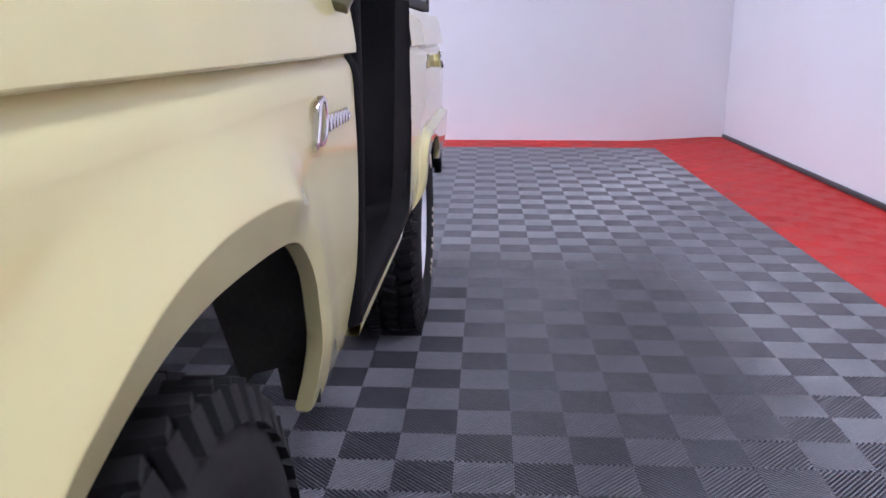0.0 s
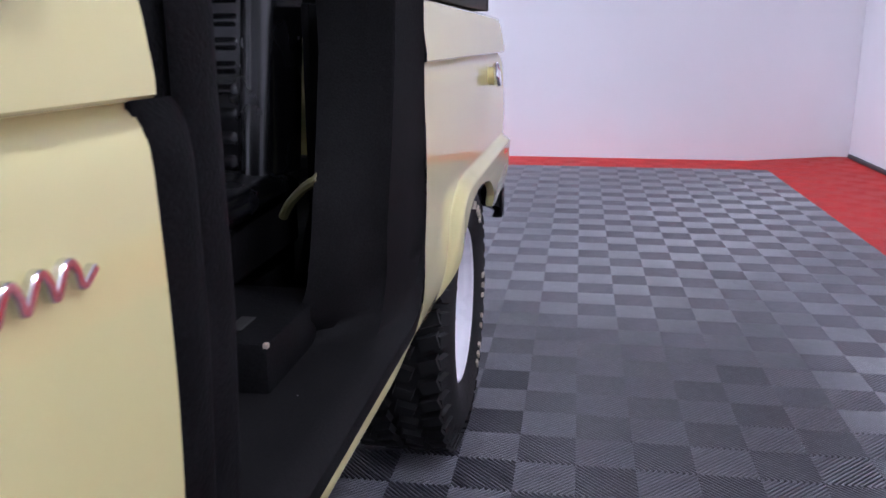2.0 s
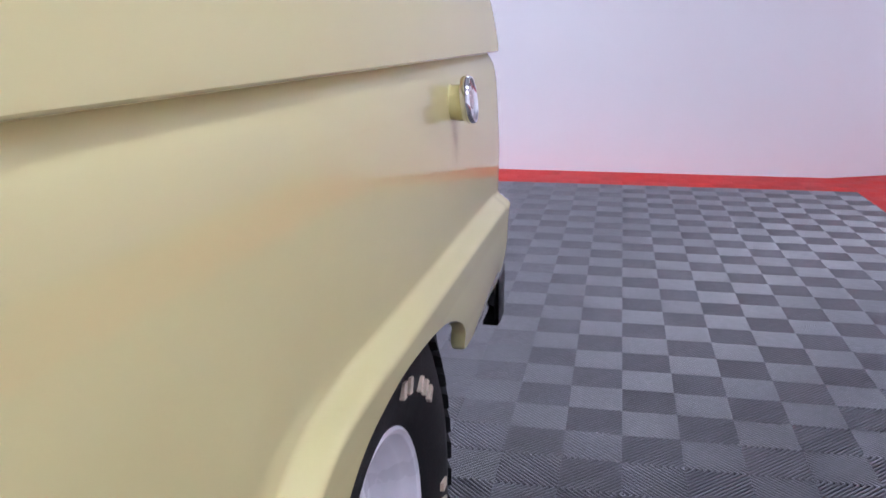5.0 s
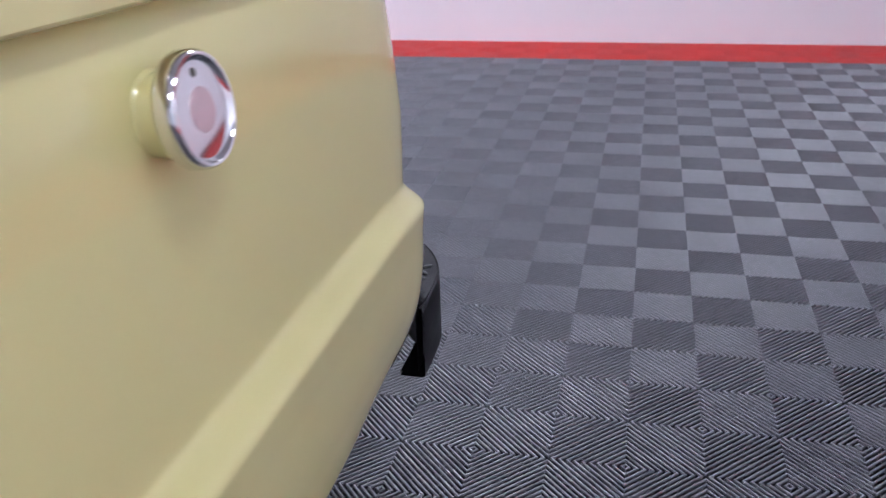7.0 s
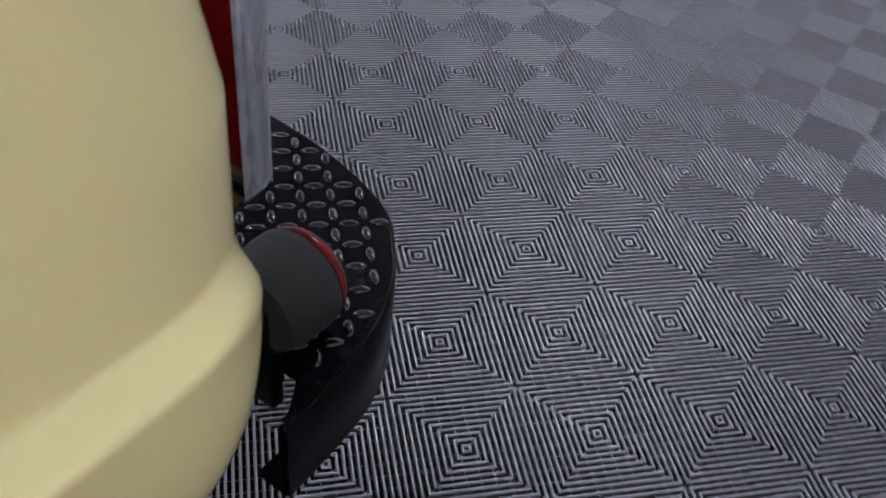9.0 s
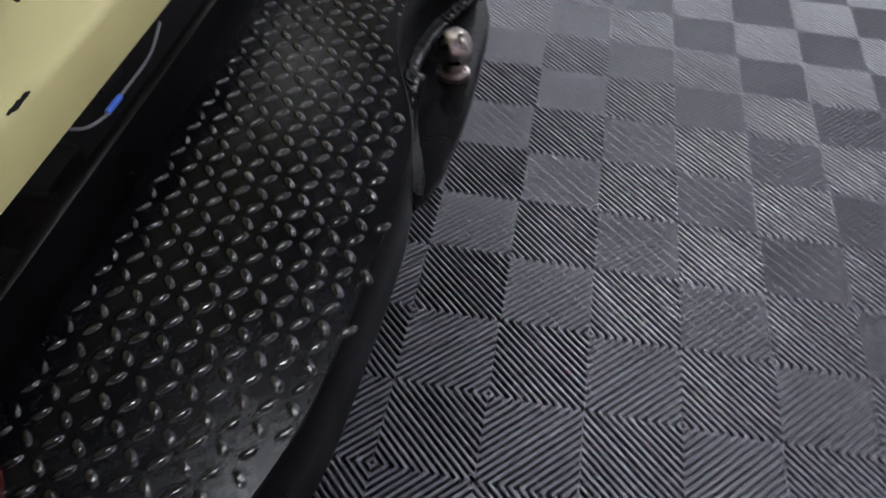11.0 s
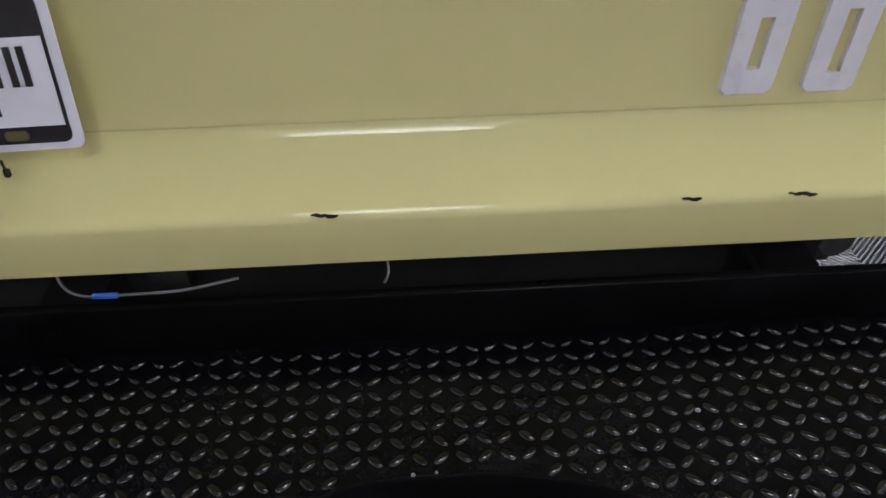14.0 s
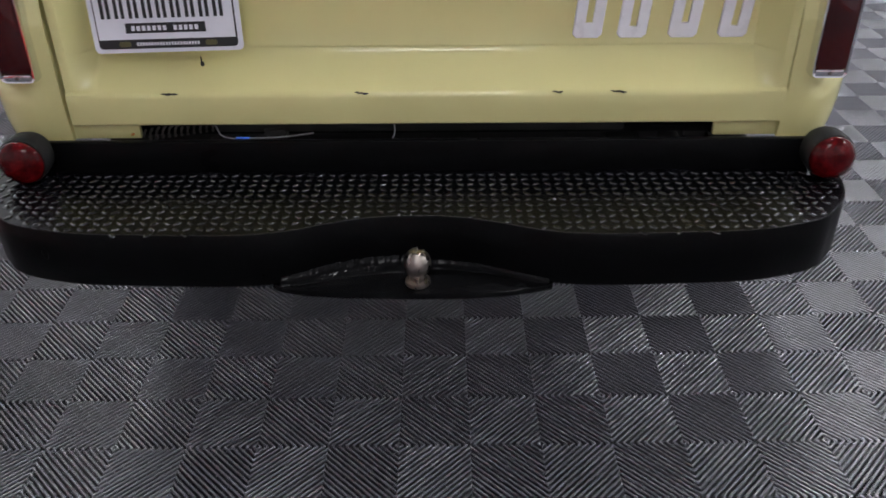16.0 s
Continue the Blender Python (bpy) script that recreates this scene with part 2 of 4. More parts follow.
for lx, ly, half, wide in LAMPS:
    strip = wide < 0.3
    lamp = tagged(empty("ceiling_lamp", (lx, ly, CEILING)), "unseen long white fluorescent strip lamp on the ceiling" if strip else "unseen wide white fill panel added on the ceiling", "lamp", "ceiling lamps")
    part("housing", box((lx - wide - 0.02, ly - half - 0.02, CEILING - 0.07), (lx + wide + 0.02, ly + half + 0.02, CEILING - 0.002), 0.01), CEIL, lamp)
    part("diffuser", box((lx - wide, ly - half, CEILING - 0.085), (lx + wide, ly + half, CEILING - 0.071)), LAMP_GLOW if strip else FILL_GLOW, lamp)

# ---------------------------------------------------------------- vehicle
CX = -1.2825         # middle plane
XS = -0.428          # side plane
car = tagged(empty("off_road_vehicle", (CX, -1.7, 0)), "vintage pale yellow open-door off-road vehicle with black trim", "car")

REAR_RIDGE = [(0.60, 0.700), (0.33, 0.700), (0.31, 0.706), (0.29, 0.722), (0.272, 0.738), (0.25, 0.748), (0.20, 0.752), (0.10, 0.756), (-0.54, 0.759), (-0.66, 0.760), (-0.75, 0.756), (-0.80, 0.746), (-0.84, 0.726), (-0.872, 0.686), (-0.886, 0.632), (-0.905, 0.585), (-0.95, 0.52)]
FRONT_RIDGE = [(-2.30, 0.48), (-2.335, 0.60), (-2.375, 0.70), (-2.43, 0.80), (-2.48, 0.846), (-2.51, 0.866), (-2.57, 0.888), (-2.66, 0.905), (-2.78, 0.914), (-2.88, 0.914), (-2.98, 0.902), (-3.07, 0.876), (-3.14, 0.846), (-3.24, 0.770), (-3.30, 0.67), (-3.34, 0.55)]
FRONT_LIP = [(-3.30, 0.56), (-3.29, 0.60), (-3.26, 0.68), (-3.20, 0.75), (-3.12, 0.80), (-3.04, 0.832), (-2.95, 0.851), (-2.86, 0.858), (-2.78, 0.857), (-2.70, 0.853), (-2.65, 0.850), (-2.585, 0.843), (-2.525, 0.822), (-2.46, 0.769), (-2.42, 0.695), (-2.400, 0.63), (-2.398, 0.548)]
REAR_LIP = [(-1.20, 0.550), (-1.06, 0.530), (-0.95, 0.530), (-0.88, 0.556), (-0.80, 0.624), (-0.745, 0.670), (-0.69, 0.696), (-0.60, 0.710), (-0.53, 0.711), (-0.43, 0.703), (-0.34, 0.689), (-0.25, 0.660), (-0.18, 0.622), (-0.158, 0.583), (-0.05, 0.572), (0.06, 0.562), (0.16, 0.556), (0.23, 0.562), (0.28, 0.585), (0.32, 0.602), (0.60, 0.602)]


def eased(line):
    return [(p.x, p.y) for p in curve_points([(a, b, 0) for a, b in line], 4)]


REAR_RIDGE, FRONT_RIDGE, FRONT_LIP, REAR_LIP = eased(REAR_RIDGE), eased(FRONT_RIDGE), eased(FRONT_LIP), eased(REAR_LIP)


def below(line, y, z):
    """Signed distance from a line that runs towards -y; positive under it."""
    best, sign = 9.0, 1.0
    for (a, p), (b, q) in zip(line, line[1:]):
        dy, dz = b - a, q - p
        t = max(0.0, min(1.0, ((y - a) * dy + (z - p) * dz) / (dy * dy + dz * dz)))
        d = math.hypot(y - a - t * dy, z - p - t * dz)
        if d < best - 1e-9:
            best, sign = d, (1.0 if dy * (z - p) - dz * (y - a) > 0 else -1.0)
    return best * sign


BELT = [(0.985, 0.0), (1.000, -0.0015), (1.012, -0.005), (1.022, -0.0105), (1.0285, -0.0145), (1.0305, -0.0135), (1.0315, 0.0035), (1.034, 0.0062), (1.045, 0.0062),
        (1.08, 0.0015), (1.11, -0.004), (1.130, -0.009), (1.138, -0.014), (1.141, -0.022), (1.141, -0.06), (1.125, -0.065)]


def rise(t):
    """From 0 to 1 with a soft start and a firm edge at the end."""
    t = min(1.0, max(0.0, t))
    return t * t * (2 - t)


def swell(y, z):
    """How far the side stands out of its plane."""
    tuck = max(0.0, (0.70 - z) / 0.14)
    o = -((0.012 + 0.009 * smooth01((y + 0.1) / 0.3)) * tuck ** 3 if y > -1.3 else 0.020 * tuck ** 2) + 0.004 * math.sin(math.pi * min(1.0, max(0.0, (z - 0.70) / 0.29)))
    if y > -1.3:
        d = below(REAR_RIDGE, y, z)
        o += 0.026 * (1 - 0.9 * smooth01((-0.82 - y) / 0.12)) * smooth01((d + 0.006) / 0.026) - 0.05 * max(0.0, min(0.12, d - 0.02))
    else:
        d = below(FRONT_RIDGE, y, z)
        o += (1 - 0.8 * smooth01((y + 2.62) / 0.14)) * (0.020 * rise((d + 0.085) / 0.085) - 0.36 * max(0.0, min(0.1, d)))
    return o


DOOR_EDGE = [(0.56, -0.030), (0.60, -0.028), (0.66, -0.004), (0.70, 0.005), (0.79, 0.010), (0.89, 0.006), (0.985, -0.008), (1.024, -0.018), (1.031, 0.006), (1.040, 0.004), (1.085, -0.010), (1.14, -0.012)]


def side_shell(columns, lip, rows=44, front_flange=False, rear_flange=False):
    """Skin over columns of (x, y, nx, ny, y used for the shape, flare left)."""
    out = []
    for n, (x, y, nx, ny, sy, keep) in enumerate(columns):
        zl = along(lip, sy)
        pts = []
        for z, o in ((zl + 0.006, -0.022), (zl - 0.001, -0.020), (zl - 0.002, -0.006)):
            pts.append((z, o + swell(sy, zl) * keep))
        for k in range(rows):
            top, split, n = 0.990 - 0.0065 * (sy + 2.1), max(0.722, zl + 0.008), rows // 4
            z = zl + (top - zl) * k / rows if sy < -1.3 else (zl + (split - zl) * k / n if k < n else split + (top - split) * (k - n) / (rows - n))
            pts.append((z, swell(sy, z) * keep if keep == 1 else swell(sy, z) * keep - 0.012 * (1 - keep) * max(0.0, (0.72 - z) / 0.12) ** 2))
        drop = 0.0065 * (sy + 2.1)
        for z, o in BELT:
            pts.append((z + 0.005 - drop, o if keep == 1 else o * max(keep, 0.0)))
        lean = 0.22 * smooth01((sy - 0.05) / 0.2)
        line = [Vector((x + nx * o, y + ny * o - lean * max(0.0, z - 0.84) , z)) for z, o in pts]
        if n == 0 and sy > -1.3:
            for p in line:
                p.y += along(DOOR_EDGE, p.z)
        out.append(line)
    if front_flange:
        out.insert(0, [p + Vector((-0.03, 0.004, 0)) for p in out[0]])
    if rear_flange:
        out.append([p + Vector((-0.03, -0.004, 0)) for p in out[-1]])
    bm = bmesh.new()
    add_grid(bm, out)
    return bm


def straight(y0, y1, step):
    n = max(2, round((y1 - y0) / step))
    return [(XS, y0 + (y1 - y0) * k / n, 1, 0, y0 + (y1 - y0) * k / n, 1) for k in range(n + 1)]


def mirrored(bm, middle=None):
    for v in bm.verts:
        v.co.x = 2 * (CX if middle is None else middle) - v.co.x
    bmesh.ops.reverse_faces(bm, faces=bm.faces)
    return bm


def quarter(post_end=0.576):
    cols = straight(-1.160, -1.0, 0.012) + straight(-0.99, -0.62, 0.006) + straight(-0.61, -0.20, 0.012) + straight(-0.19, -0.15, 0.004) + straight(-0.14, 0.222, 0.014)
    r, deep = 0.100, 0.134
    for k in range(1, 19):
        a = math.pi / 2 * k / 18
        nx, ny = deep * math.cos(a), r * math.sin(a)
        n = math.hypot(nx, ny)
        cols.append((XS - r + r * math.cos(a), 0.232 + deep * math.sin(a), nx / n, ny / n, 0.232 + 0.100 * k / 18, max(0.0, math.cos(a)) ** 1.2 if k < 18 else 0.0))
    for k in range(1, 6):
        cols.append((XS - r - (post_end - 0.428 - r) * k / 5, 0.366, 0, 1, 0.332, 0.0))
    cols.append((-post_end, 0.325, 0, 1, 0.332, 0.0))
    return side_shell(cols, REAR_LIP, 80)


def fender():
    cols = straight(-3.70, -3.31, 0.03) + straight(-3.30, -2.55, 0.010) + straight(-2.545, -2.39, 0.004) + straight(-2.38, -2.098, 0.014)
    return side_shell(cols, FRONT_LIP, 110, rear_flange=True)


part("quarter_panel", quarter(), PAINT, car, "pale yellow rear side panel with flared arch", 40, False)
part("quarter_panel", mirrored(quarter(0.551), -1.270), PAINT, car, "", 40, False)
part("front_fender", fender(), PAINT, car, "pale yellow front side panel with flared arch", 40, False)
part("front_fender", mirrored(fender(), -1.270), PAINT, car, "", 40, False)


def rocker():
    bm = bmesh.new()
    rows = []
    for k in range(31):
        y = -2.10 + 0.95 * k / 30
        tuck = 0.010 * smooth01((y + 1.45) / 0.28)
        rows.append([Vector((XS + o - tuck, y, z)) for o, z in ((-0.09, 0.560), (-0.020, 0.551), (-0.006, 0.551), (-0.001, 0.555), (0.001, 0.566), (0.001, 0.595),
                                                         (-0.001, 0.600), (-0.007, 0.603), (-0.06, 0.603))])
    add_grid(bm, rows)
    return bm


part("rocker_panel", rocker(), PAINT, car, "narrow pale yellow sill below the door opening", 40, False)
part("rocker_panel", mirrored(rocker()), PAINT, car, "", 40, False)

# hood, firewall and nose close the front
part("hood", box((2 * CX - XS + 0.09, -3.66, 1.125), (XS - 0.09, -2.30, 1.155), 0.012), PAINT, car, "flat pale yellow hood")
part("nose_panel", box((2 * CX - XS + 0.02, -3.74, 0.60), (XS - 0.02, -3.70, 1.13), 0.015), PAINT, car)
part("firewall", box((2 * CX - XS + 0.05, -2.33, 0.79), (XS - 0.05, -2.29, 1.14), 0.01), LINER, car)
part("toe_board", prism([(-2.335, 0.795), (-2.335, 0.781), (-2.03, 0.588), (-2.018, 0.596)], "x", 2 * CX - XS + 0.05, XS - 0.05), LINER, car)
for side in (1, -1):
    shield = prism([(0.016, 0.93), (0.19, 0.93), (0.19, 0.78), (0.172, 0.715), (0.128, 0.567), (0.112, 0.590), (0.077, 0.600), (0.069, 0.552), (0.016, 0.548)], "y", -2.366, -2.360)
    for v in shield.verts:
        v.co.x = CX + side * (XS - CX - v.co.x)
    part("splash_shield", shield, GRIME, car, "dull grimy splash shield in the wheel arch")
part("floor_pan", box((2 * CX - XS + 0.05, -2.02, 0.588), (XS - 0.05, 0.30, 0.604), 0.004), LINER, car, "black lined cab floor")
for sx in (1, -1):
    part("inner_fender", box((CX + sx * 0.60 - 0.01, -3.70, 0.80), (CX + sx * 0.60 + 0.01, -2.33, 1.12), 0.004), UNDER, car)
    part("wheel_house", prism([(-1.02, 0.60), (-0.88, 0.78), (-0.52, 0.86), (-0.18, 0.78), (-0.06, 0.60)], "x", CX + sx * 0.56, CX + sx * 0.58), UNDER, car)
    part("wheel_house", box((min(CX + sx * 0.58, CX + sx * 0.80), -1.02, 0.80), (max(CX + sx * 0.58, CX + sx * 0.80), -0.06, 0.82), 0.004), UNDER, car)
    part("frame_rail", box((CX + sx * 0.42 - 0.035, -3.65, 0.47), (CX + sx * 0.42 + 0.035, 0.33, 0.57), 0.008), UNDER, car)
part("front_axle", tube([(CX - 0.62, -2.862, 0.385), (CX - 0.12, -2.862, 0.385), (CX, -2.862, 0.385), (CX + 0.12, -2.862, 0.385), (CX + 0.62, -2.862, 0.385)], [0.04, 0.04, 0.12, 0.04, 0.04], 16), UNDER, car)
for sx in (1, -1):
    part("radius_arm", tube(curve_points([(CX + sx * 0.50, -2.86, 0.40), (CX + sx * 0.50, -2.55, 0.43), (CX + sx * 0.46, -2.20, 0.47), (CX + sx * 0.43, -1.95, 0.50)], 6), 0.028, 12), UNDER, car)
    part("steering_knuckle", box((CX + sx * 0.60 - 0.05, -2.95, 0.29), (CX + sx * 0.60 + 0.05, -2.76, 0.50), 0.025), UNDER, car)
    part("brake_drum", lathe([(0.0, 0.0), (0.135, 0.0), (0.145, 0.012), (0.145, 0.065), (0.13, 0.08), (0.0, 0.08)], (CX + sx * 0.66, -2.862, 0.385), "x", 40, sx), GREASE, car)
part("rear_axle", tube([(CX - 0.62, -0.50, 0.385), (CX - 0.12, -0.50, 0.385), (CX, -0.50, 0.385), (CX + 0.12, -0.50, 0.385), (CX + 0.62, -0.50, 0.385)], [0.04, 0.04, 0.13, 0.04, 0.04], 16), UNDER, car)


# wheels
def wheel(y, sx):
    side = CX + sx * (abs(XS - CX) - 0.010)      # outer sidewall
    z0, rad, wide = 0.385, 0.385, 0.262
    hub = empty("wheel", (side, y, z0), car)
    c = (side, y, z0)
    inward = -sx
    tyre = part("tyre", lathe([(0.197, 0.036), (0.205, 0.019), (0.222, 0.008), (0.250, -0.002), (0.280, -0.006), (0.305, -0.003), (0.338, 0.010), (0.356, 0.026), (0.366, 0.045),
                               (0.369, wide / 2), (0.366, wide - 0.045), (0.356, wide - 0.026), (0.338, wide - 0.010), (0.300, wide), (0.222, wide), (0.197, wide - 0.02)], c, "x", 96, inward), RUBBER, hub,
                "black all-terrain tyre with raised pale sidewall blocks")
    blocks = bmesh.new()
    n = 44
    for k in range(n):
        a = 2 * math.pi * (k + 0.5) / n
        for row, (h0, h1, shift, tilt) in enumerate(((0.012, 0.066, 0.0, 0.30), (0.074, 0.126, 0.35, -0.35), (0.136, 0.188, 0.05, 0.35), (0.196, 0.250, 0.40, -0.30))):
            b = a + shift * 2 * math.pi / n
            m = Matrix.Translation(c) @ Matrix.Rotation(b, 4, "X") @ Matrix.Translation((inward * (h0 + h1) / 2, 0, rad - 0.012)) @ Matrix.Rotation(tilt, 4, "Z")
            wob = 0.036 if row in (0, 3) else 0.033
            top = 0.82
            vs = []
            for zz, q in ((-0.012, 1.0), (0.012 if row in (1, 2) else 0.009, top)):
                for sxx, syy in ((-1, -1), (1, -1), (1, 1), (-1, 1)):
                    vs.append(blocks.verts.new(m @ Vector((sxx * (h1 - h0) / 2 * q, syy * wob / 2 * q, zz))))
            blocks.faces.new(vs[4:])
            for e in range(4):
                blocks.faces.new((vs[e], vs[(e + 1) % 4], vs[4 + (e + 1) % 4], vs[4 + e]))
    # shoulder lugs running down the sidewall
    for k in range(n):
        a = 2 * math.pi * (k + 0.5) / n
        m = Matrix.Translation(c) @ Matrix.Rotation(a, 4, "X")
        for h, sgn in ((0.006, 1), (wide - 0.006, -1)):
            vs = []
            for w, q in ((0.018, 0.0), (0.014, 1.0)):
                for yy, zz in ((-w, 0.338), (w, 0.338), (w, 0.374), (-w, 0.374)):
                    vs.append(blocks.verts.new(m @ Vector((inward * (h + sgn * (0.018 if zz > 0.35 else 0.004) - sgn * 0.012 * q), yy, zz))))
            blocks.faces.new(vs[4:])
            for e in range(4):
                blocks.faces.new((vs[e], vs[(e + 1) % 4], vs[4 + (e + 1) % 4], vs[4 + e]))
    tagged(part("tread", blocks, RUBBER, tyre), kind="stuff")
    # raised pale marks round the sidewall
    for start, count in ((5.55, 6), (3.70, 10)) if y > -1 else ():
        for k in range(count):
            if k in (3, 6):
                continue
            a = start + k * 0.115
            m = Matrix.Translation(c) @ Matrix.Rotation(a, 4, "X")
            mark = bmesh.new()
            for lo, hi in (((-0.008, 0.252), (0.005, 0.273)),):
                add_box(mark, (min(inward * -0.0085, inward * 0.004), lo[0], lo[1]), (max(inward * -0.0085, inward * 0.004), hi[0], hi[1]))
            mark.transform(m)
            part("sidewall_mark", mark, TAN, tyre)
    rim = part("rim", lathe([(0.196, 0.030), (0.207, 0.012), (0.208, 0.003), (0.203, 0.000), (0.197, 0.004), (0.193, 0.016), (0.186, 0.022), (0.180, 0.030), (0.177, 0.050), (0.171, 0.058), (0.165, 0.064), (0.150, 0.066),
                             (0.135, 0.058), (0.112, 0.046), (0.092, 0.044), (0.066, 0.048), (0.052, 0.048), (0.048, 0.040), (0.044, 0.036), (0.030, 0.034), (0.0, 0.033)], (side + inward * 0.015, y, z0), "x", 72, inward), WHITE_RIM, hub,
               "white painted steel rim")
    for k in range(5):
        a = 2 * math.pi * (k + 0.25) / 5
        yy, zz = 0.070 * math.cos(a), 0.070 * math.sin(a)
        nut = lathe([(0.0, -0.010), (0.004, -0.010), (0.006, -0.007), (0.0065, 0.012), (0.009, 0.014), (0.009, 0.020), (0.0, 0.022)], (side + inward * 0.051, y + yy, z0 + zz), "x", 6, inward)
        part("lug_nut", nut, UNDER, rim, angle=20)
    return hub


for wy in (-2.862, -0.50):
    for sx in (1, -1):
        wheel(wy, sx)


# door opening
def jamb_liner():
    """Black lining that runs down the rear post and forward along the sill."""
    line = [(-1.168, 1.150), (-1.166, 1.05), (-1.166, 0.90), (-1.166, 0.78)]
    for k in range(1, 10):
        a = math.pi / 2 * k / 9
        line.append((-1.166 - 0.12 * (1 - math.cos(a)), 0.735 - 0.125 * math.sin(a)))
    line += [(-1.55, 0.609), (-1.72, 0.608), (-1.90, 0.608), (-2.02, 0.608), (-2.095, 0.608)]
    rows = []
    for k, (y, z) in enumerate(line):
        ahead = smooth01((z - 0.63) / 0.15)
        # the post sweeps forward towards the sill, its inner edge more than its face
        sill = 1 - smooth01((-1.29 - y) / 0.25)
        face = along([(0.60, -0.13), (0.65, -0.15), (0.78, -0.130), (0.90, -0.090), (1.05, -0.055), (1.15, -0.040)], z) * sill
        edge = along([(0.60, -0.20), (0.65, -0.26), (0.70, -0.270), (0.78, -0.245), (0.90, -0.185), (1.05, -0.065), (1.15, -0.015)], z) * sill
        depth = along([(0.609, 1.10), (0.65, 0.72), (0.70, 0.61), (0.857, 0.61), (1.10, 0.83), (1.15, 0.87)], z)
        row = []
        for x, dy, dz in ((XS - 0.014 + 0.024 * (1 - ahead), 0.020, -0.032), (XS + 0.001 + 0.009 * (1 - ahead), 0.006, -0.010), (XS - 0.002, -0.001, 0.0), (XS - 0.012, -0.024, 0.004), (XS - 0.025, -0.049, 0.006), (XS - 0.030, -0.051, 0.006),
                          (XS - 0.10, -0.040, 0.004), (XS - 0.160, -0.026, 0.002), (XS - 0.200, -0.020, 0.0), (XS - 0.206, 0.0, -0.012), (XS - 0.206, 0.08, -0.02)):
            d = XS - x
            sweep = face * smooth01((d - 0.004) / 0.020) + (edge - face) * smooth01((d - 0.03) / 0.17)
            scaled = XS - d * (1 + (depth - 1) * smooth01((d - 0.03) / 0.08))
            row.append(Vector((scaled - 0.008 * (1 - ahead), y + dy * ahead + sweep, z + (0 if ahead > 0.5 else dz * (1 - ahead)))))
        rows.append(row)
    bm = bmesh.new()
    add_grid(bm, rows)
    return bm


part("door_jamb_liner", jamb_liner(), JAMB, car, "rough black lining of the rear door post and sill", 40)
part("door_jamb_liner", mirrored(jamb_liner()), JAMB, car, "", 40)


for sy, sxx, size in ((-1.52, 0.060, 0.0024), (-1.47, 0.105, 0.0016), (-1.40, 0.046, 0.0030), (-1.36, 0.130, 0.0018), (-1.62, 0.085, 0.0020), (-1.30, 0.070, 0.0015)):
    part("scuff", lathe([(0.0, 0.0016), (size * 0.6, 0.0012), (size, 0.0)], (XS - sxx, sy, 0.6125), "z", 7), WIRE, car, "small pale scuff")


def front_post(sx):
    """Two rounded black mouldings on the front door post."""
    def strip(path, wide, deep, y_of):
        bm = bmesh.new()
        rows = []
        for z, fade in path:
            y = y_of(z)
            ring = []
            for k in range(9):
                a = math.pi * k / 8
                ring.append(Vector((XS - 0.012 + deep * math.sin(a) * fade, y - wide / 2 * math.cos(a), z)))
            rows.append(ring)
        add_grid(bm, rows)
        return bm if sx > 0 else mirrored(bm)
    def lean(z):
        return along([(0.56, -0.035), (0.62, -0.040), (0.70, 0.000), (0.86, 0.012), (1.03, 0.006), (1.16, 0.004)], z)
    outer = [(0.585 + (1.034 - 0.585) * k / 24, math.sqrt(max(0.0, 1 - max(0.0, (k - 21) / 3.0) ** 2)) if k > 21 else 1) for k in range(25)]
    inner = [(0.60 + (1.16 - 0.60) * k / 24, 1) for k in range(25)]
    part("door_post_moulding", strip(outer, 0.072, 0.020, lambda z: -2.076 + lean(z)), LINER, car, "rough black moulding on the front door post", 60)
    part("door_post_moulding", strip(inner, 0.070, 0.012, lambda z: -2.014 + lean(z)), LINER, car, "", 60)


front_post(1)
front_post(-1)
for sx in (1, -1):
    part("door_post", box((min(CX + sx * 0.74, CX + sx * 0.835), -2.115, 0.60), (max(CX + sx * 0.74, CX + sx * 0.835), -1.99, 1.14), 0.012), LINER, car)
    part("side_panel", box((min(CX + sx * 0.635, CX + sx * 0.650), -1.15, 0.60), (max(CX + sx * 0.635, CX + sx * 0.650), 0.29, 1.13), 0.004), LINER, car)
part("inner_panel_edge", tube(curve_points([(-0.601, -1.180, 1.15), (-0.590, -1.228, 1.05), (-0.562, -1.345, 0.92), (-0.554, -1.385, 0.868), (-0.577, -1.380, 0.846), (-0.602, -1.366, 0.822), (-0.622, -1.350, 0.795)], 6), [0.0008] * 18 + [0.003, 0.006, 0.008] + [0.008] * 16, 8), SHADED_PAINT, car, "yellow inner body edge, darkened as in shade")


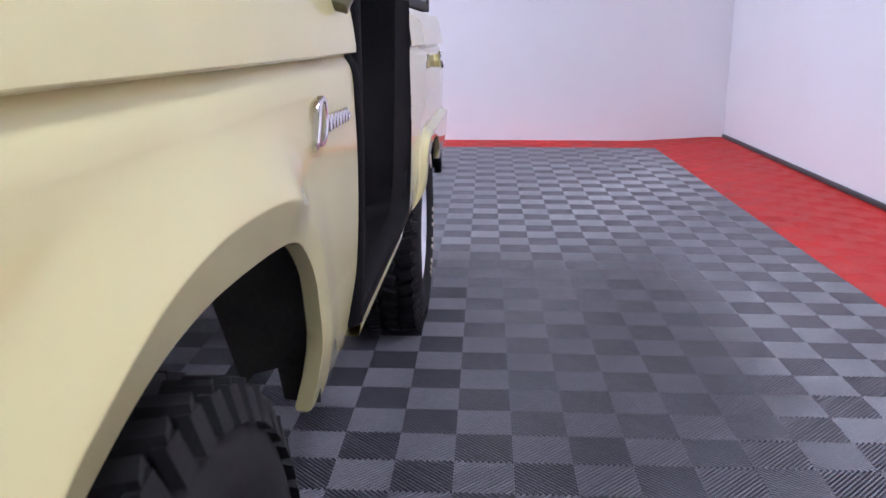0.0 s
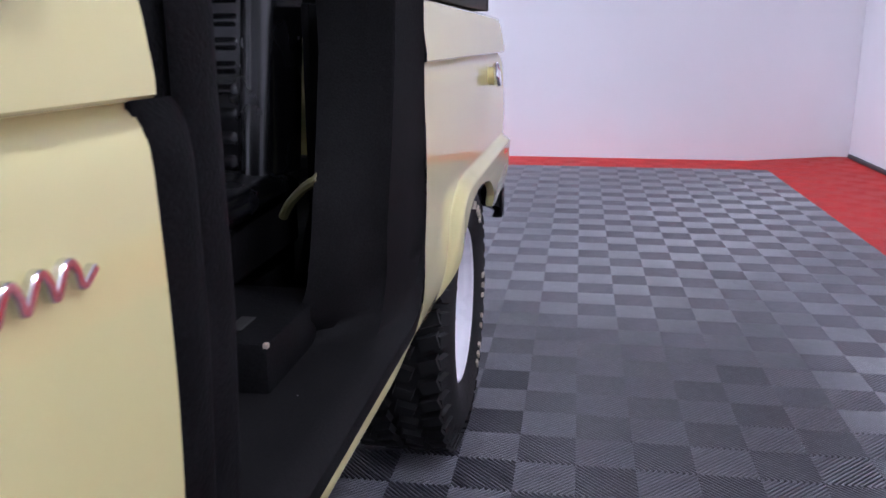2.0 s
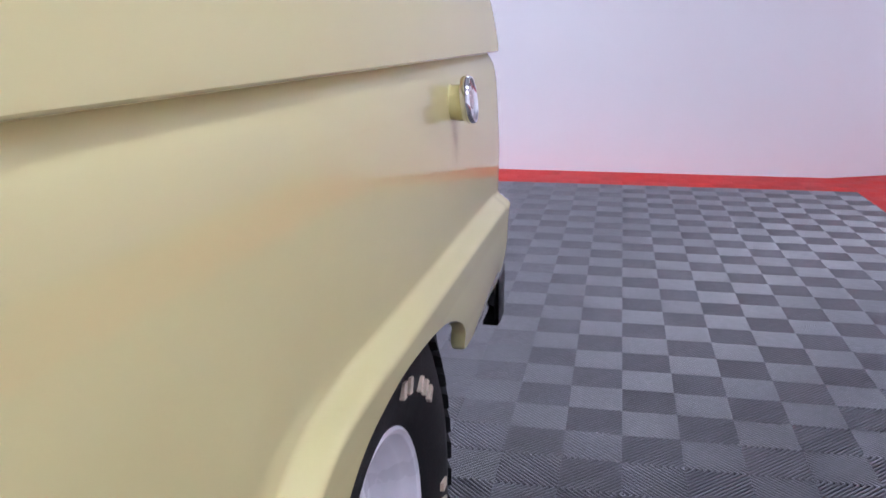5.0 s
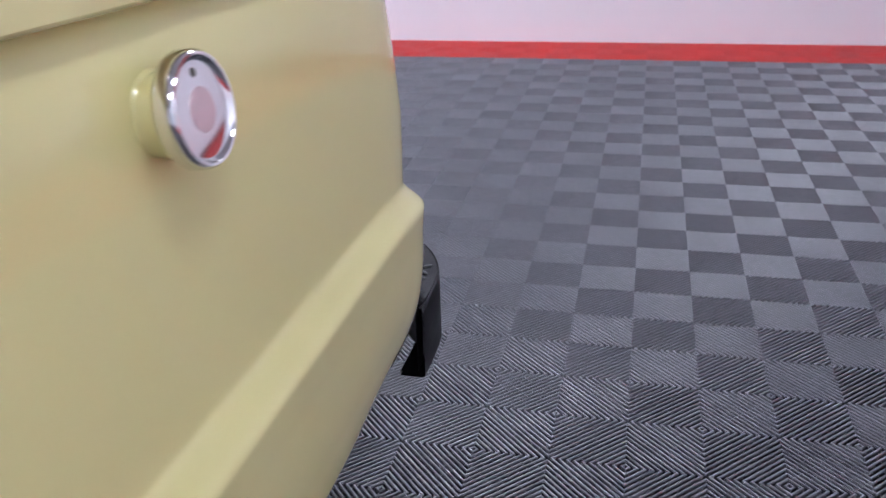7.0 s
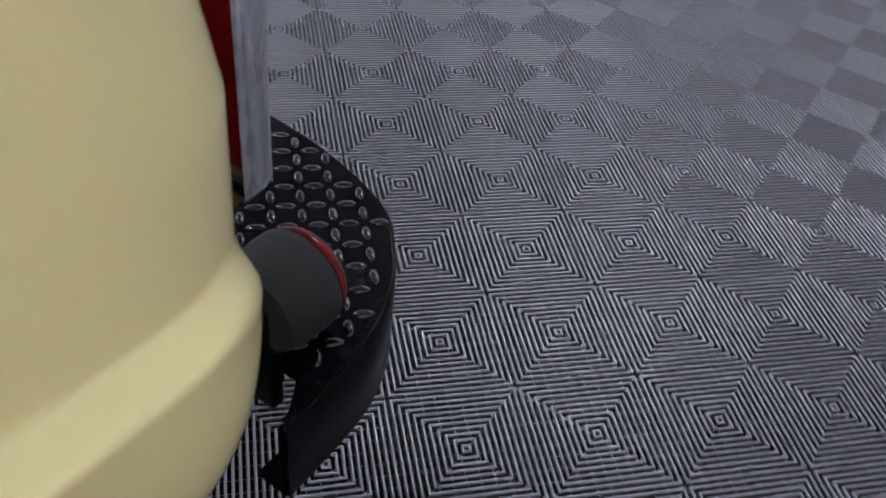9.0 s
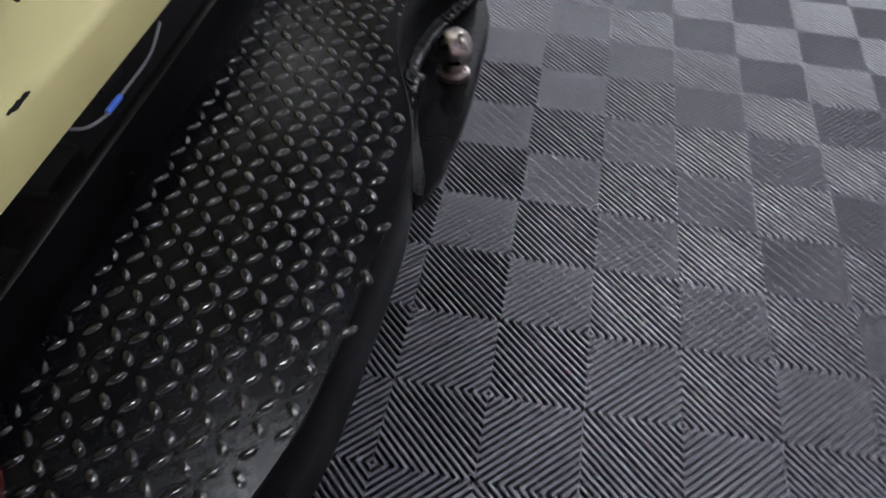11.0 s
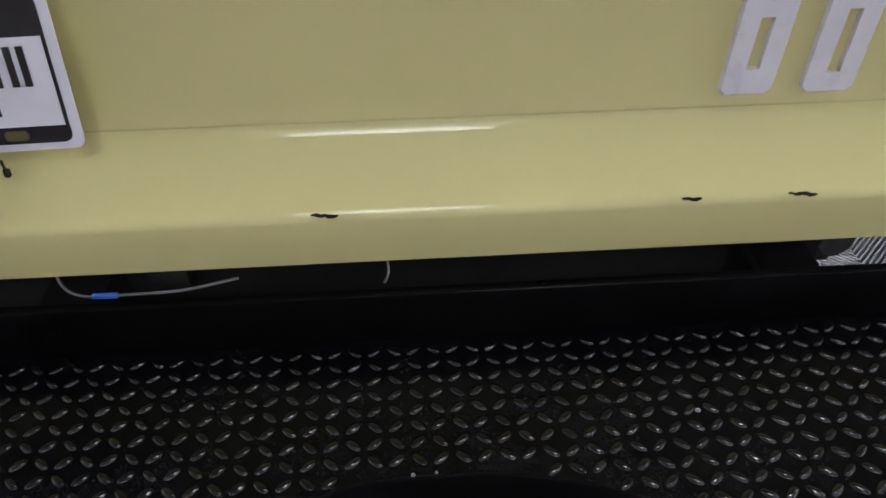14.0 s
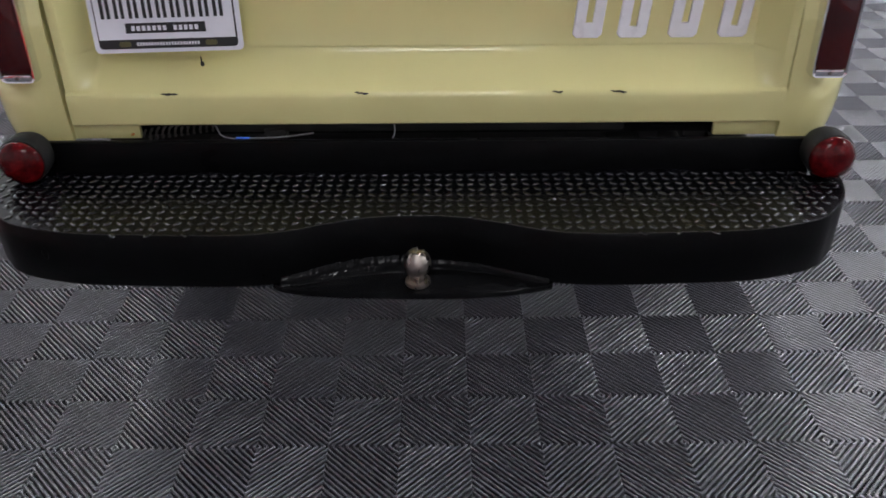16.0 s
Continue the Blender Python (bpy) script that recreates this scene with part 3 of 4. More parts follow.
# seat
def seat(x0, x1):
    s = empty("seat", ((x0 + x1) / 2, -1.3, 0.6), car)
    mid = (x0 + x1) / 2
    part("seat_base", box((x0 + 0.08, -1.36, 0.604), (x1 - 0.03, -1.05, 0.74), 0.015), LINER, s)
    outline = [(x0, -1.09), (x1, -1.09)]
    for cx, a0 in ((x1 - 0.075, 0), (x0 + 0.075, -90)):
        outline += [(cx + 0.075 * math.cos(radians(a0 - 9 * k)), -1.50 + 0.075 * math.sin(radians(a0 - 9 * k))) for k in range(11)]
    # An added matt black piece, standing in for shade on the cushion's side.
    valance = [(mid + (px - mid) * 0.955, py + 0.012 if py < -1.2 else py) for px, py in outline]
    part("valance", prism(valance, "z", 0.690, 0.800, 0.008), LINER, s, "matt black skirt added for the shade under the cushion", 60)
    cush = prism(outline, "z", 0.786, 0.834, 0.022)
    cush = part("cushion", cush, VINYL, s, "black vinyl seat cushion", 60)
    corner = [(px + (0.004 if px < mid else -0.004), py + 0.003) for px, py in [(x1, -1.12)] + outline[2:] + [(x0, -1.12)]]
    part("piping", tube([Vector((px, py, 0.809)) for px, py in corner], 0.0035, 8), VINYL, cush)
    part("front_seam", tube([Vector((x0 + 0.03, -1.44, 0.8345)), Vector((mid, -1.45, 0.8345)), Vector((x1 - 0.03, -1.44, 0.8345))], 0.0025, 6), VINYL, cush)
    back = bmesh.new()
    rows = []
    n = 90
    for k in range(n + 1):
        z = 0.83 + 0.62 * k / n
        row = []
        for j in range(61):
            u = -1 + 2 * j / 60
            mid_part = 1 - smooth01((abs(u) - 0.585) / 0.035)
            bol = 0.062 * math.sin(math.pi * min(1.0, max(0.0, (abs(u) - 0.60) / 0.40))) ** 0.6
            rib = 0.017 * abs(math.sin(math.pi * (z - 0.83) / 0.042)) ** 0.6 * mid_part
            y = -1.14 + 0.16 * (z - 0.83) - rib - bol + 0.05 * smooth01((abs(u) - 0.93) / 0.07)
            row.append(Vector((mid + u * (x1 - x0) / 2 * (1 - 0.12 * smooth01((z - 1.2) / 0.25)), y, z)))
        rows.append(row)
    add_grid(back, rows)
    part("backrest", back, VINYL, s, "black ribbed vinyl backrest with padded bolsters", 50)
    part("backrest_shell", box((x0 + 0.015, -1.105, 0.82), (x1 - 0.015, -1.05, 1.43), 0.02, Matrix.Rotation(-0.16, 4, "X")), VINYL, s)
    return s


driver = seat(-1.170, -0.680)
seat(2 * CX + 0.680, 2 * CX + 1.170)
belt = part("seat_belt_pad", box((-0.942, -1.205, 0.95), (-0.885, -1.189, 1.42), 0.005, Matrix.Rotation(-0.16, 4, "X")), BLACK, driver, "black seat belt pad with pale marks")
for k in range(7):
    part("belt_mark", box((-0.928, -1.2340 + k * 0.0064, 1.022 + k * 0.04), (-0.900, -1.2295 + k * 0.0064, 1.028 + k * 0.04), 0.001), WIRE, belt)
part("belt_buckle", box((-0.93, -1.225, 0.930), (-0.905, -1.205, 0.965), 0.004), CHROME, driver, "small metal buckle")
step = part("step_box", box((-0.80, -1.620, 0.604), (-0.552, -1.36, 0.682), 0.006), LINER, car, "black box beside the seat with chipped corner")
part("chipped_corner", box((-0.558, -1.6215, 0.676), (-0.5505, -1.612, 0.6835), 0.002), TAN, step, "bare pale chipped spot")
part("latch_plate", box((-0.628, -1.575, 0.682), (-0.606, -1.52, 0.6845), 0.001), UNDER, step)

# emblem: a flowing flat chrome stroke with a tall loop and small waves
def flat_stroke(points, wide, deep, lean=0.0):
    """A flat bar with chamfered edges that follows points in a plane across x; pen strokes swell where they run upright."""
    rows = []
    for k, p in enumerate(points):
        along_it = (points[min(k + 1, len(points) - 1)] - points[max(k - 1, 0)]).normalized()
        across = Vector((0, -along_it.z, along_it.y))
        w = wide * (1 + lean * abs(along_it.z)) / 2
        ring = [p + across * a * w + Vector((h * deep, 0, 0)) for a, h in ((-1.0, -0.6), (-1.0, 0.65), (-0.72, 1.0), (0.72, 1.0), (1.0, 0.65), (1.0, -0.6))]
        rows.append(ring + ring[:1])
    bm = bmesh.new()
    add_grid(bm, rows)
    for row in (rows[0], rows[-1]):
        bm.faces.new([bm.verts.new(v) for v in row[:-1]])
    bmesh.ops.remove_doubles(bm, verts=bm.verts, dist=1e-6)
    return bm


def emblem():
    def at(y, z):
        return Vector((XS + 0.006, y + 0.045, z - 0.004))
    e = empty("emblem", at(-2.37, 0.955), car)
    tall = [(-2.492, 0.932), (-2.476, 0.938), (-2.464, 0.957), (-2.453, 0.981), (-2.440, 0.991), (-2.424, 0.986), (-2.417, 0.972), (-2.415, 0.955), (-2.424, 0.941), (-2.446, 0.934), (-2.466, 0.936)]
    part("tall_loop", flat_stroke(curve_points([at(*p) for p in tall], 6), 0.0070, 0.0042, 0.5), BRUSHED, e, "flat chrome looped stroke", 25)
    part("top_flag", flat_stroke(curve_points([at(-2.476, 0.979), at(-2.464, 0.986), at(-2.450, 0.988), at(-2.440, 0.991)], 5), 0.0062, 0.0040), BRUSHED, e, "", 25)
    waves = [(-2.418, 0.944)]
    for k in range(7):
        y = -2.410 + k * 0.0245
        waves += [(y + 0.001, 0.957), (y + 0.007, 0.9655 - 0.0006 * k), (y + 0.013, 0.956), (y + 0.0175, 0.9455)]
    waves += [(-2.232, 0.953)]
    part("wave_stroke", flat_stroke(curve_points([at(*p) for p in waves], 5), 0.0046, 0.0038, 0.45), BRUSHED, e, "flat chrome wavy stroke", 25)
    for k in range(6):
        y = -2.36 + k * 0.03
        part("peg", box((XS - 0.004, y - 0.002, 0.951), (XS + 0.006, y + 0.002, 0.955), 0.001), CHROME, e)


emblem()

# fuel cap on the rear side panel
cap_at = (XS - 0.004, -0.199, 0.964)
TILT = Matrix.Translation(cap_at) @ Matrix.Rotation(radians(-7), 4, "Y") @ Matrix.Translation(-Vector(cap_at))
cap_mesh = lathe([(0.0, 0.0340), (0.010, 0.03395), (0.018, 0.0338), (0.0245, 0.0335), (0.0268, 0.0334), (0.0282, 0.0342), (0.0296, 0.0364), (0.0312, 0.0366), (0.0325, 0.0350), (0.0332, 0.0325), (0.0334, 0.0260), (0.0322, 0.0235), (0.0290, 0.0225), (0.0, 0.0225)], cap_at, "x", 64, 1)
cap_mesh.transform(TILT)
cap = part("fuel_cap", cap_mesh, CHROME, car, "round polished chrome fuel filler cap")
part("filler_neck", lathe([(0.0, 0.0235), (0.0255, 0.0235), (0.0245, 0.014), (0.0240, 0.006), (0.0260, 0.0025), (0.0320, -0.002)], cap_at, "x", 48, 1), PAINT, car, "waisted yellow filler neck behind the cap")
print_disc = lathe([(0.0, 0.03445), (0.0125, 0.0344), (0.0130, 0.0336)], cap_at, "x", 32, 1)
print_disc.transform(TILT)
part("cap_print", print_disc, CAP_PRINT, cap, "faded pink round print")
cap_hole = lathe([(0.0, 0.0008), (0.0022, 0.0006), (0.0028, 0.0)], (cap_at[0] + 0.0337, cap_at[1], cap_at[2] + 0.0205), "x", 12)
cap_hole.transform(TILT)
part("cap_rivet", cap_hole, GREASE, cap)

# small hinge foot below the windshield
part("windshield_hinge", tube([(XS - 0.012, -2.235, 1.115), (XS + 0.010, -2.23, 1.108), (XS + 0.018, -2.22, 1.13)], [0.012, 0.014, 0.012], 12), SHADED_PAINT, car, "small yellow hinge")

# folding top
top = empty("soft_top", (CX, -0.8, 1.14), car)
for sx in (1, -1):
    x = CX + sx * 0.797
    part("side_window", box((x - 0.003, -1.15, 1.185), (x + 0.003, 0.17, 1.62), 0.001), VINYL_WINDOW, top, "smoky grey vinyl side window")
    part("window_border", box((x - 0.006, -1.17, 1.150), (x + 0.006, 0.17, 1.186), 0.003), SOFT_TOP, top)
    part("window_border", box((x - 0.007, 0.171, 1.150), (x + 0.007, 0.225, 1.66), 0.004), SOFT_TOP, top)
    part("window_border", box((x - 0.007, -1.22, 1.150), (x + 0.007, -1.171, 1.66), 0.004), SOFT_TOP, top)
# The roof is out of view, added to keep lamp light off the cab.
part("roof_canvas", box((CX - 0.80, -2.25, 1.66), (CX + 0.80, 0.225, 1.675), 0.006), SOFT_TOP, top, "unseen black canvas roof added to shade the cab")
part("rear_curtain", box((CX - 0.789, 0.205, 1.150), (CX + 0.789, 0.22, 1.658), 0.004), SOFT_TOP, top)
for sx in (1, -1):
    part("windshield_post", box((CX + sx * 0.74 - 0.02, -2.29, 1.14), (CX + sx * 0.74 + 0.02, -2.25, 1.66), 0.008), PAINT, top)

# tailgate
GATE_L, GATE_R = -0.584, -1.989
GATE_PROFILE = [(0.335, 0.650), (0.360, 0.6385), (0.370, 0.637), (0.3735, 0.640), (0.3745, 0.646), (0.3755, 0.670), (0.3765, 0.694), (0.3745, 0.7015), (0.370, 0.7065), (0.362, 0.713), (0.345, 0.733),
                (0.330, 0.750), (0.3190, 0.7628), (0.3145, 0.7690), (0.3128, 0.7735), (0.3125, 0.7755), (0.3138, 0.7768), (0.3140, 0.780), (0.3128, 0.784), (0.3110, 0.800), (0.309, 0.88), (0.307, 0.965),
                (0.313, 0.972), (0.315, 0.985), (0.315, 1.08), (0.313, 1.128), (0.300, 1.136), (0.270, 1.136)]


def tailgate():
    bm = bmesh.new()
    rows = []
    xs = [0, 0.002, 0.006, 0.012, 0.018, 0.024, 0.028, 0.032, 0.036, 0.042, 0.05, 0.058, 0.062, 0.066, 0.08, 0.12]
    total = GATE_L - GATE_R
    xs = xs + [0.12 + (total - 0.24) * k / 20 for k in range(1, 20)] + [total - v for v in reversed(xs)]
    for v in xs:
        d = min(v, total - v)
        rim = 1 - min(1.0, max(0.0, (d - 0.016) / 0.046))
        row = []
        for y, z in GATE_PROFILE:
            y -= 0.006
            if z > 0.706:
                y = y + (0.362 - y) * rim * (1 if z < 1.13 else 0)
            row.append(Vector((GATE_L - v, y - (0.006 if d < 0.001 else 0.0), z)))
        rows.append(row)
    rows.insert(0, [p + Vector((0, -0.03, 0)) for p in rows[0]])
    rows.append([p + Vector((0, -0.03, 0)) for p in rows[-1]])
    add_grid(bm, rows)
    return bm


gate = part("tailgate", tailgate(), PAINT, car, "pale yellow tailgate with chipped lower ridge", 28)
rng = random.Random(5)
for cx, length in ((-0.790, 0.034), (-1.163, 0.028), (-1.543, 0.022), (-1.661, 0.032)):
    bm = bmesh.new()
    up, lowr = [], []
    for k in range(9):
        u = k / 8
        w = 0.0034 * math.sin(math.pi * u) ** 0.6 * rng.uniform(0.6, 1.2) + 0.0004
        x = cx + length * (u - 0.5)
        mid = 0.7035 + rng.uniform(-0.001, 0.001) + 0.002 * (u - 0.5)
        up.append(Vector((x, 0.3685, mid + w * 0.5)))
        lowr.append(Vector((x, 0.3705, mid - w * 0.6)))
    add_grid(bm, [up, lowr])
    bmesh.ops.solidify(bm, geom=bm.faces, thickness=0.0012)
    part("paint_chip", bm, CHIP, gate, "dark chipped paint")

# raised white blocks across the gate
def block(x0, x1, hole):
    lean = -0.010
    def o(x, z):
        return (x + lean * (z - 0.786) / 0.111, z + 0.004)
    z0, z1, c = 0.786, 0.897, 0.007
    ring = [o(x0 - c, z0), o(x1 + c, z0), o(x1, z0 + c), o(x1, z1 - c), o(x1 + c, z1), o(x0 - c, z1), o(x0, z1 - c), o(x0, z0 + c)]
    mx, hw = (x0 + x1) / 2, 0.007
    hz0, hz1 = hole
    inner = [o(mx + hw, hz0), o(mx - hw, hz0), o(mx - hw, hz0), o(mx - hw, hz1), o(mx - hw, hz1), o(mx + hw, hz1), o(mx + hw, hz1), o(mx + hw, hz0)]
    bm = bmesh.new()
    rows = []
    for yy, k in ((0.300, 0), (0.3095, 0), (0.3115, 1)):
        rows.append([Vector((p[0] + (mx - p[0]) * 0.05 * k, yy, p[1] + (0.8415 - p[1]) * 0.03 * k)) for p in ring + ring[:1]])
    for yy in (0.3115, 0.300):
        rows.append([Vector((p[0], yy, p[1])) for p in inner + inner[:1]])
    add_grid(bm, rows)
    bmesh.ops.remove_doubles(bm, verts=bm.verts, dist=1e-5)
    return bm


for x0, hole in ((-1.572, (0.815, 0.870)), (-1.658, (0.808, 0.876)), (-1.756, (0.815, 0.870)), (-1.852, (0.808, 0.876))):
    part("raised_block", block(x0, x0 - 0.056, hole), WHITE_LETTER, gate, "raised white block")

# registration plate without readable marks
plate = empty("show_plate", (-0.796, 0.340, 0.77), car)
PLATE_POSE = Matrix.Translation((-0.801, 0.350, 0.860)) @ Matrix.Diagonal((0.965, 1, 0.98, 1)) @ Matrix.Rotation(radians(1.3), 4, "Y") @ Matrix.Rotation(radians(6), 4, "X")


def plate_piece(name, x0, x1, z0, z1, y, mat, round_by=0.0, label="", slant=0.0):
    """A flat piece on the plate; x runs to the plate's own right as seen from behind the car."""
    if round_by:
        pts = []
        for cx, cz, a0 in ((x1 - round_by, z1 - round_by, 0), (x0 + round_by, z1 - round_by, 90), (x0 + round_by, z0 + round_by, 180), (x1 - round_by, z0 + round_by, 270)):
            for k in range(5):
                a = radians(a0 + 22.5 * k)
                pts.append((cx + round_by * math.cos(a), cz + round_by * math.sin(a)))
    else:
        pts = [(x0, z0), (x1, z0), (x1 + slant, z1), (x0 + slant, z1)]
    bm = prism([(-p[0], p[1]) for p in pts], "y", y, y + 0.0012)
    bm.transform(PLATE_POSE)
    return part(name, bm, mat, plate, label)


plate_piece("plate_frame", -0.147, 0.147, -0.078, 0.078, -0.003, PLATE_WHITE, 0.010, "white plate with dark bands")
plate_piece("band", -0.137, 0.137, -0.070, 0.070, -0.0012, PLATE_BLACK, 0.008)
plate_piece("field", -0.134, 0.134, -0.052, 0.034, 0.0006, PLATE_WHITE, 0.0)
for k in range(9):
    x = -0.122 + k * 0.0274
    plate_piece("dark_bar", x, x + 0.0065, -0.012, 0.026, 0.0024, PLATE_BLACK, 0.0, "", 0.0)
    plate_piece("dark_bar", x + 0.012, x + 0.0185, -0.012, 0.026, 0.0024, PLATE_BLACK, 0.0, "", 0.0)
plate_piece("ribbon", -0.078, 0.078, -0.040, -0.021, 0.0024, PLATE_BLACK)
for k in range(13):
    if k == 7:
        continue
    x = -0.066 + k * 0.0103
    plate_piece("pale_bar", x, x + 0.0065, -0.035, -0.026, 0.0042, PLATE_WHITE)
for k in range(22):
    x = -0.062 + k * 0.0057
    plate_piece("pale_bar", x, x + 0.0038, -0.064, -0.058, 0.0006, PLATE_WHITE)
for x in (-0.085, 0.085):
    plate_piece("bolt_slot", x - 0.0115, x + 0.0115, -0.066, -0.056, 0.0006, SHADED_PAINT, 0.004)
    plate_piece("bolt_slot", x - 0.0115, x + 0.0115, 0.056, 0.066, 0.0006, SHADED_PAINT, 0.004)
wave = [(-0.085, 0.038), (-0.078, 0.050), (-0.055, 0.058), (-0.040, 0.056), (-0.030, 0.050), (0.0, 0.049), (0.020, 0.056), (0.045, 0.058), (0.062, 0.052), (0.068, 0.038)]
sw = tube(curve_points([(-p[0], 0.0012, p[1]) for p in wave], 5), 0.0022, 6)
sw.transform(PLATE_POSE)
part("pale_curve", sw, PLATE_WHITE, plate)
for cx in (-0.062, 0.044):
    sw = tube(curve_points([(-(cx - 0.020), 0.0012, 0.038), (-(cx - 0.012), 0.0012, 0.046), (-cx, 0.0012, 0.049), (-(cx + 0.012), 0.0012, 0.046), (-(cx + 0.018), 0.0012, 0.038)], 5), 0.0018, 6)
    sw.transform(PLATE_POSE)
    part("pale_curve", sw, PLATE_WHITE, plate)
part("plate_bracket", box((-0.90, 0.318, 0.78), (-0.69, 0.338, 0.90), 0.004), PAINT, plate)
part("hanging_screw", tube([(-0.857, 0.350, 0.772), (-0.857, 0.349, 0.762), (-0.8575, 0.348, 0.760), (-0.8575, 0.348, 0.754), (-0.8575, 0.348, 0.752)], [0.0014, 0.0014, 0.0036, 0.0036, 0.0016], 10), CHIP, plate, "small black screw")

# tail lamps
def tail_lamp(x):
    t = empty("tail_lamp", (x, 0.372, 0.74), car)
    z0, z1, w = 0.732, 0.935, 0.036
    def rounded(half, lo, hi, r):
        pts = []
        for cx, cz, a0 in ((x + half - r, hi - r, 0), (x - half + r, hi - r, 90), (x - half + r, lo + r, 180), (x + half - r, lo + r, 270)):
            for k in range(6):
                a = radians(a0 + 18 * k)
                pts.append((cx + r * math.cos(a), cz + r * math.sin(a)))
        return pts
    bm = bmesh.new()
    rows = []
    for yy, grow, r in ((0.360, 0.0, 0.012), (0.380, 0.0, 0.012), (0.389, -0.003, 0.011), (0.388, -0.007, 0.010), (0.380, -0.008, 0.010)):
        ring = rounded(w + grow, z0 - grow, z1 + grow, r)
        rows.append([Vector((p[0], yy, p[1])) for p in ring + ring[:1]])
    add_grid(bm, rows)
    bmesh.ops.remove_doubles(bm, verts=bm.verts, dist=1e-5)
    part("bezel", bm, CHROME, t, "chrome lamp surround")
    part("reflector", prism(rounded(w - 0.006, z0 + 0.02, z1 - 0.006, 0.006), "y", 0.373, 0.375), RED_BACK, t)
    part("lens", prism(rounded(w - 0.008, z0 + 0.020, z1 - 0.008, 0.006), "y", 0.376, 0.390, 0.003), RED_LENS, t, "dark red lens")
    part("lamp_foot", prism(rounded(w - 0.009, z0 + 0.006, z0 + 0.019, 0.004), "y", 0.374, 0.389, 0.002), CHROME, t)
    part("lamp_screw", lathe([(0.0, 0.004), (0.003, 0.0035), (0.0045, 0.0)], (x, 0.388, z0 + 0.012), "y", 10), GREASE, t)


tail_lamp(-0.514)
tail_lamp(-2.051)
for sx in (1, -1):
    # Black instead of yellow: the shade in the tailgate seam is in the colour.
    part("rear_post_inner", box((CX + sx * 0.67 - 0.06, 0.20, 0.60), (CX + sx * 0.67 + 0.05, 0.285, 1.12), 0.006), UNDER, car)
part("rear_cross_member", box((-1.69, 0.24, 0.602), (-0.86, 0.325, 0.655), 0.006), UNDER, car)
part("cross_member_end", box((GATE_R - 0.055, 0.332, 0.600), (GATE_R + 0.125, 0.345, 0.640), 0.003), PAINT, car)
part("cross_member_end", box((GATE_L - 0.125, 0.332, 0.600), (GATE_L + 0.055, 0.345, 0.640), 0.003), PAINT, car)

# step bumper
BM = -1.268          # middle of the bumper
bumper = empty("step_bumper", (BM, 0.5, 0.44), car)
HALF = [(0.832, 0.346), (0.832, 0.400), (0.8290, 0.450), (0.819, 0.490), (0.800, 0.530), (0.772, 0.566), (0.740, 0.598), (0.685, 0.621), (0.60, 0.640), (0.48, 0.647), (0.36, 0.651), (0.30, 0.649), (0.255, 0.643), (0.21, 0.631), (0.165, 0.614), (0.12, 0.598),
        (0.07, 0.587), (0.025, 0.583)]
EDGE = curve_points([(BM + x, y, 0) for x, y in HALF] + [(BM - x, y, 0) for x, y in reversed(HALF)], 4)
TOP_Z, LOW_Z = 0.550, 0.440


def bumper_skirt():
    bm = bmesh.new()
    rows = []
    for k, p in enumerate(EDGE):
        d = (EDGE[min(k + 1, len(EDGE) - 1)] - EDGE[max(k - 1, 0)]).normalized()
        n = Vector((-d.y, d.x, 0))
        n = n if n.dot(p - Vector((BM, 0.30, 0))) > 0 else -n
        rows.append([p + n * o + Vector((0, 0, z)) for o, z in ((-0.012, TOP_Z - 0.012), (-0.006, TOP_Z - 0.002), (-0.002, TOP_Z - 0.001), (0.0, TOP_Z - 0.004), (0.0, LOW_Z + 0.003), (-0.003, LOW_Z), (-0.036, LOW_Z), (-0.036, LOW_Z + 0.007), (-0.010, LOW_Z + 0.010), (-0.010, TOP_Z - 0.015))])
    add_grid(bm, rows)
    return bm


part("skirt", bumper_skirt(), BLACK, bumper, "thick black painted steel skirt with centre recess", 50)
deck = prism([(p.x, p.y - 0.003) for p in EDGE] + [(EDGE[-1].x + 0.020, 0.378), (EDGE[-1].x + 0.056, 0.424), (BM - 0.757, 0.424), (BM - 0.757, 0.378), (BM + 0.757, 0.378), (BM + 0.757, 0.424), (EDGE[0].x - 0.056, 0.424), (EDGE[0].x - 0.020, 0.378)], "z", TOP_Z - 0.008, TOP_Z - 0.0015)
deck = part("tread_plate", deck, TREAD, bumper, "black diamond tread plate")
part("upright", box((BM - 0.785, 0.379, 0.49), (BM + 0.785, 0.394, 0.613), 0.003), BLACK, bumper, "flat black upright behind the tread plate")


for side in (1, -1):
    run = [(BM + side * u, y) for u, y in ((0.829, 0.347), (0.812, 0.378), (0.776, 0.424), (0.745, 0.424))]
    back = [(BM + side * u, y) for u, y in ((0.745, 0.430), (0.779, 0.430), (0.817, 0.381), (0.829, 0.356))]
    part("end_gusset", prism(run + back, "z", 0.474, TOP_Z - 0.009), BLACK, bumper, "black end plate under the tread plate")


def inside(x, y, margin):
    u = abs(x - BM)
    if y < 0.402 or u > 0.818 - margin:
        return False
    best = 9
    for a in EDGE:
        best = min(best, math.hypot(a.x - x, a.y - y))
    lim = along(sorted((abs(a.x - BM), a.y) for a in EDGE if a.x <= BM and a.y > 0.45), u)
    return y < lim and best > margin


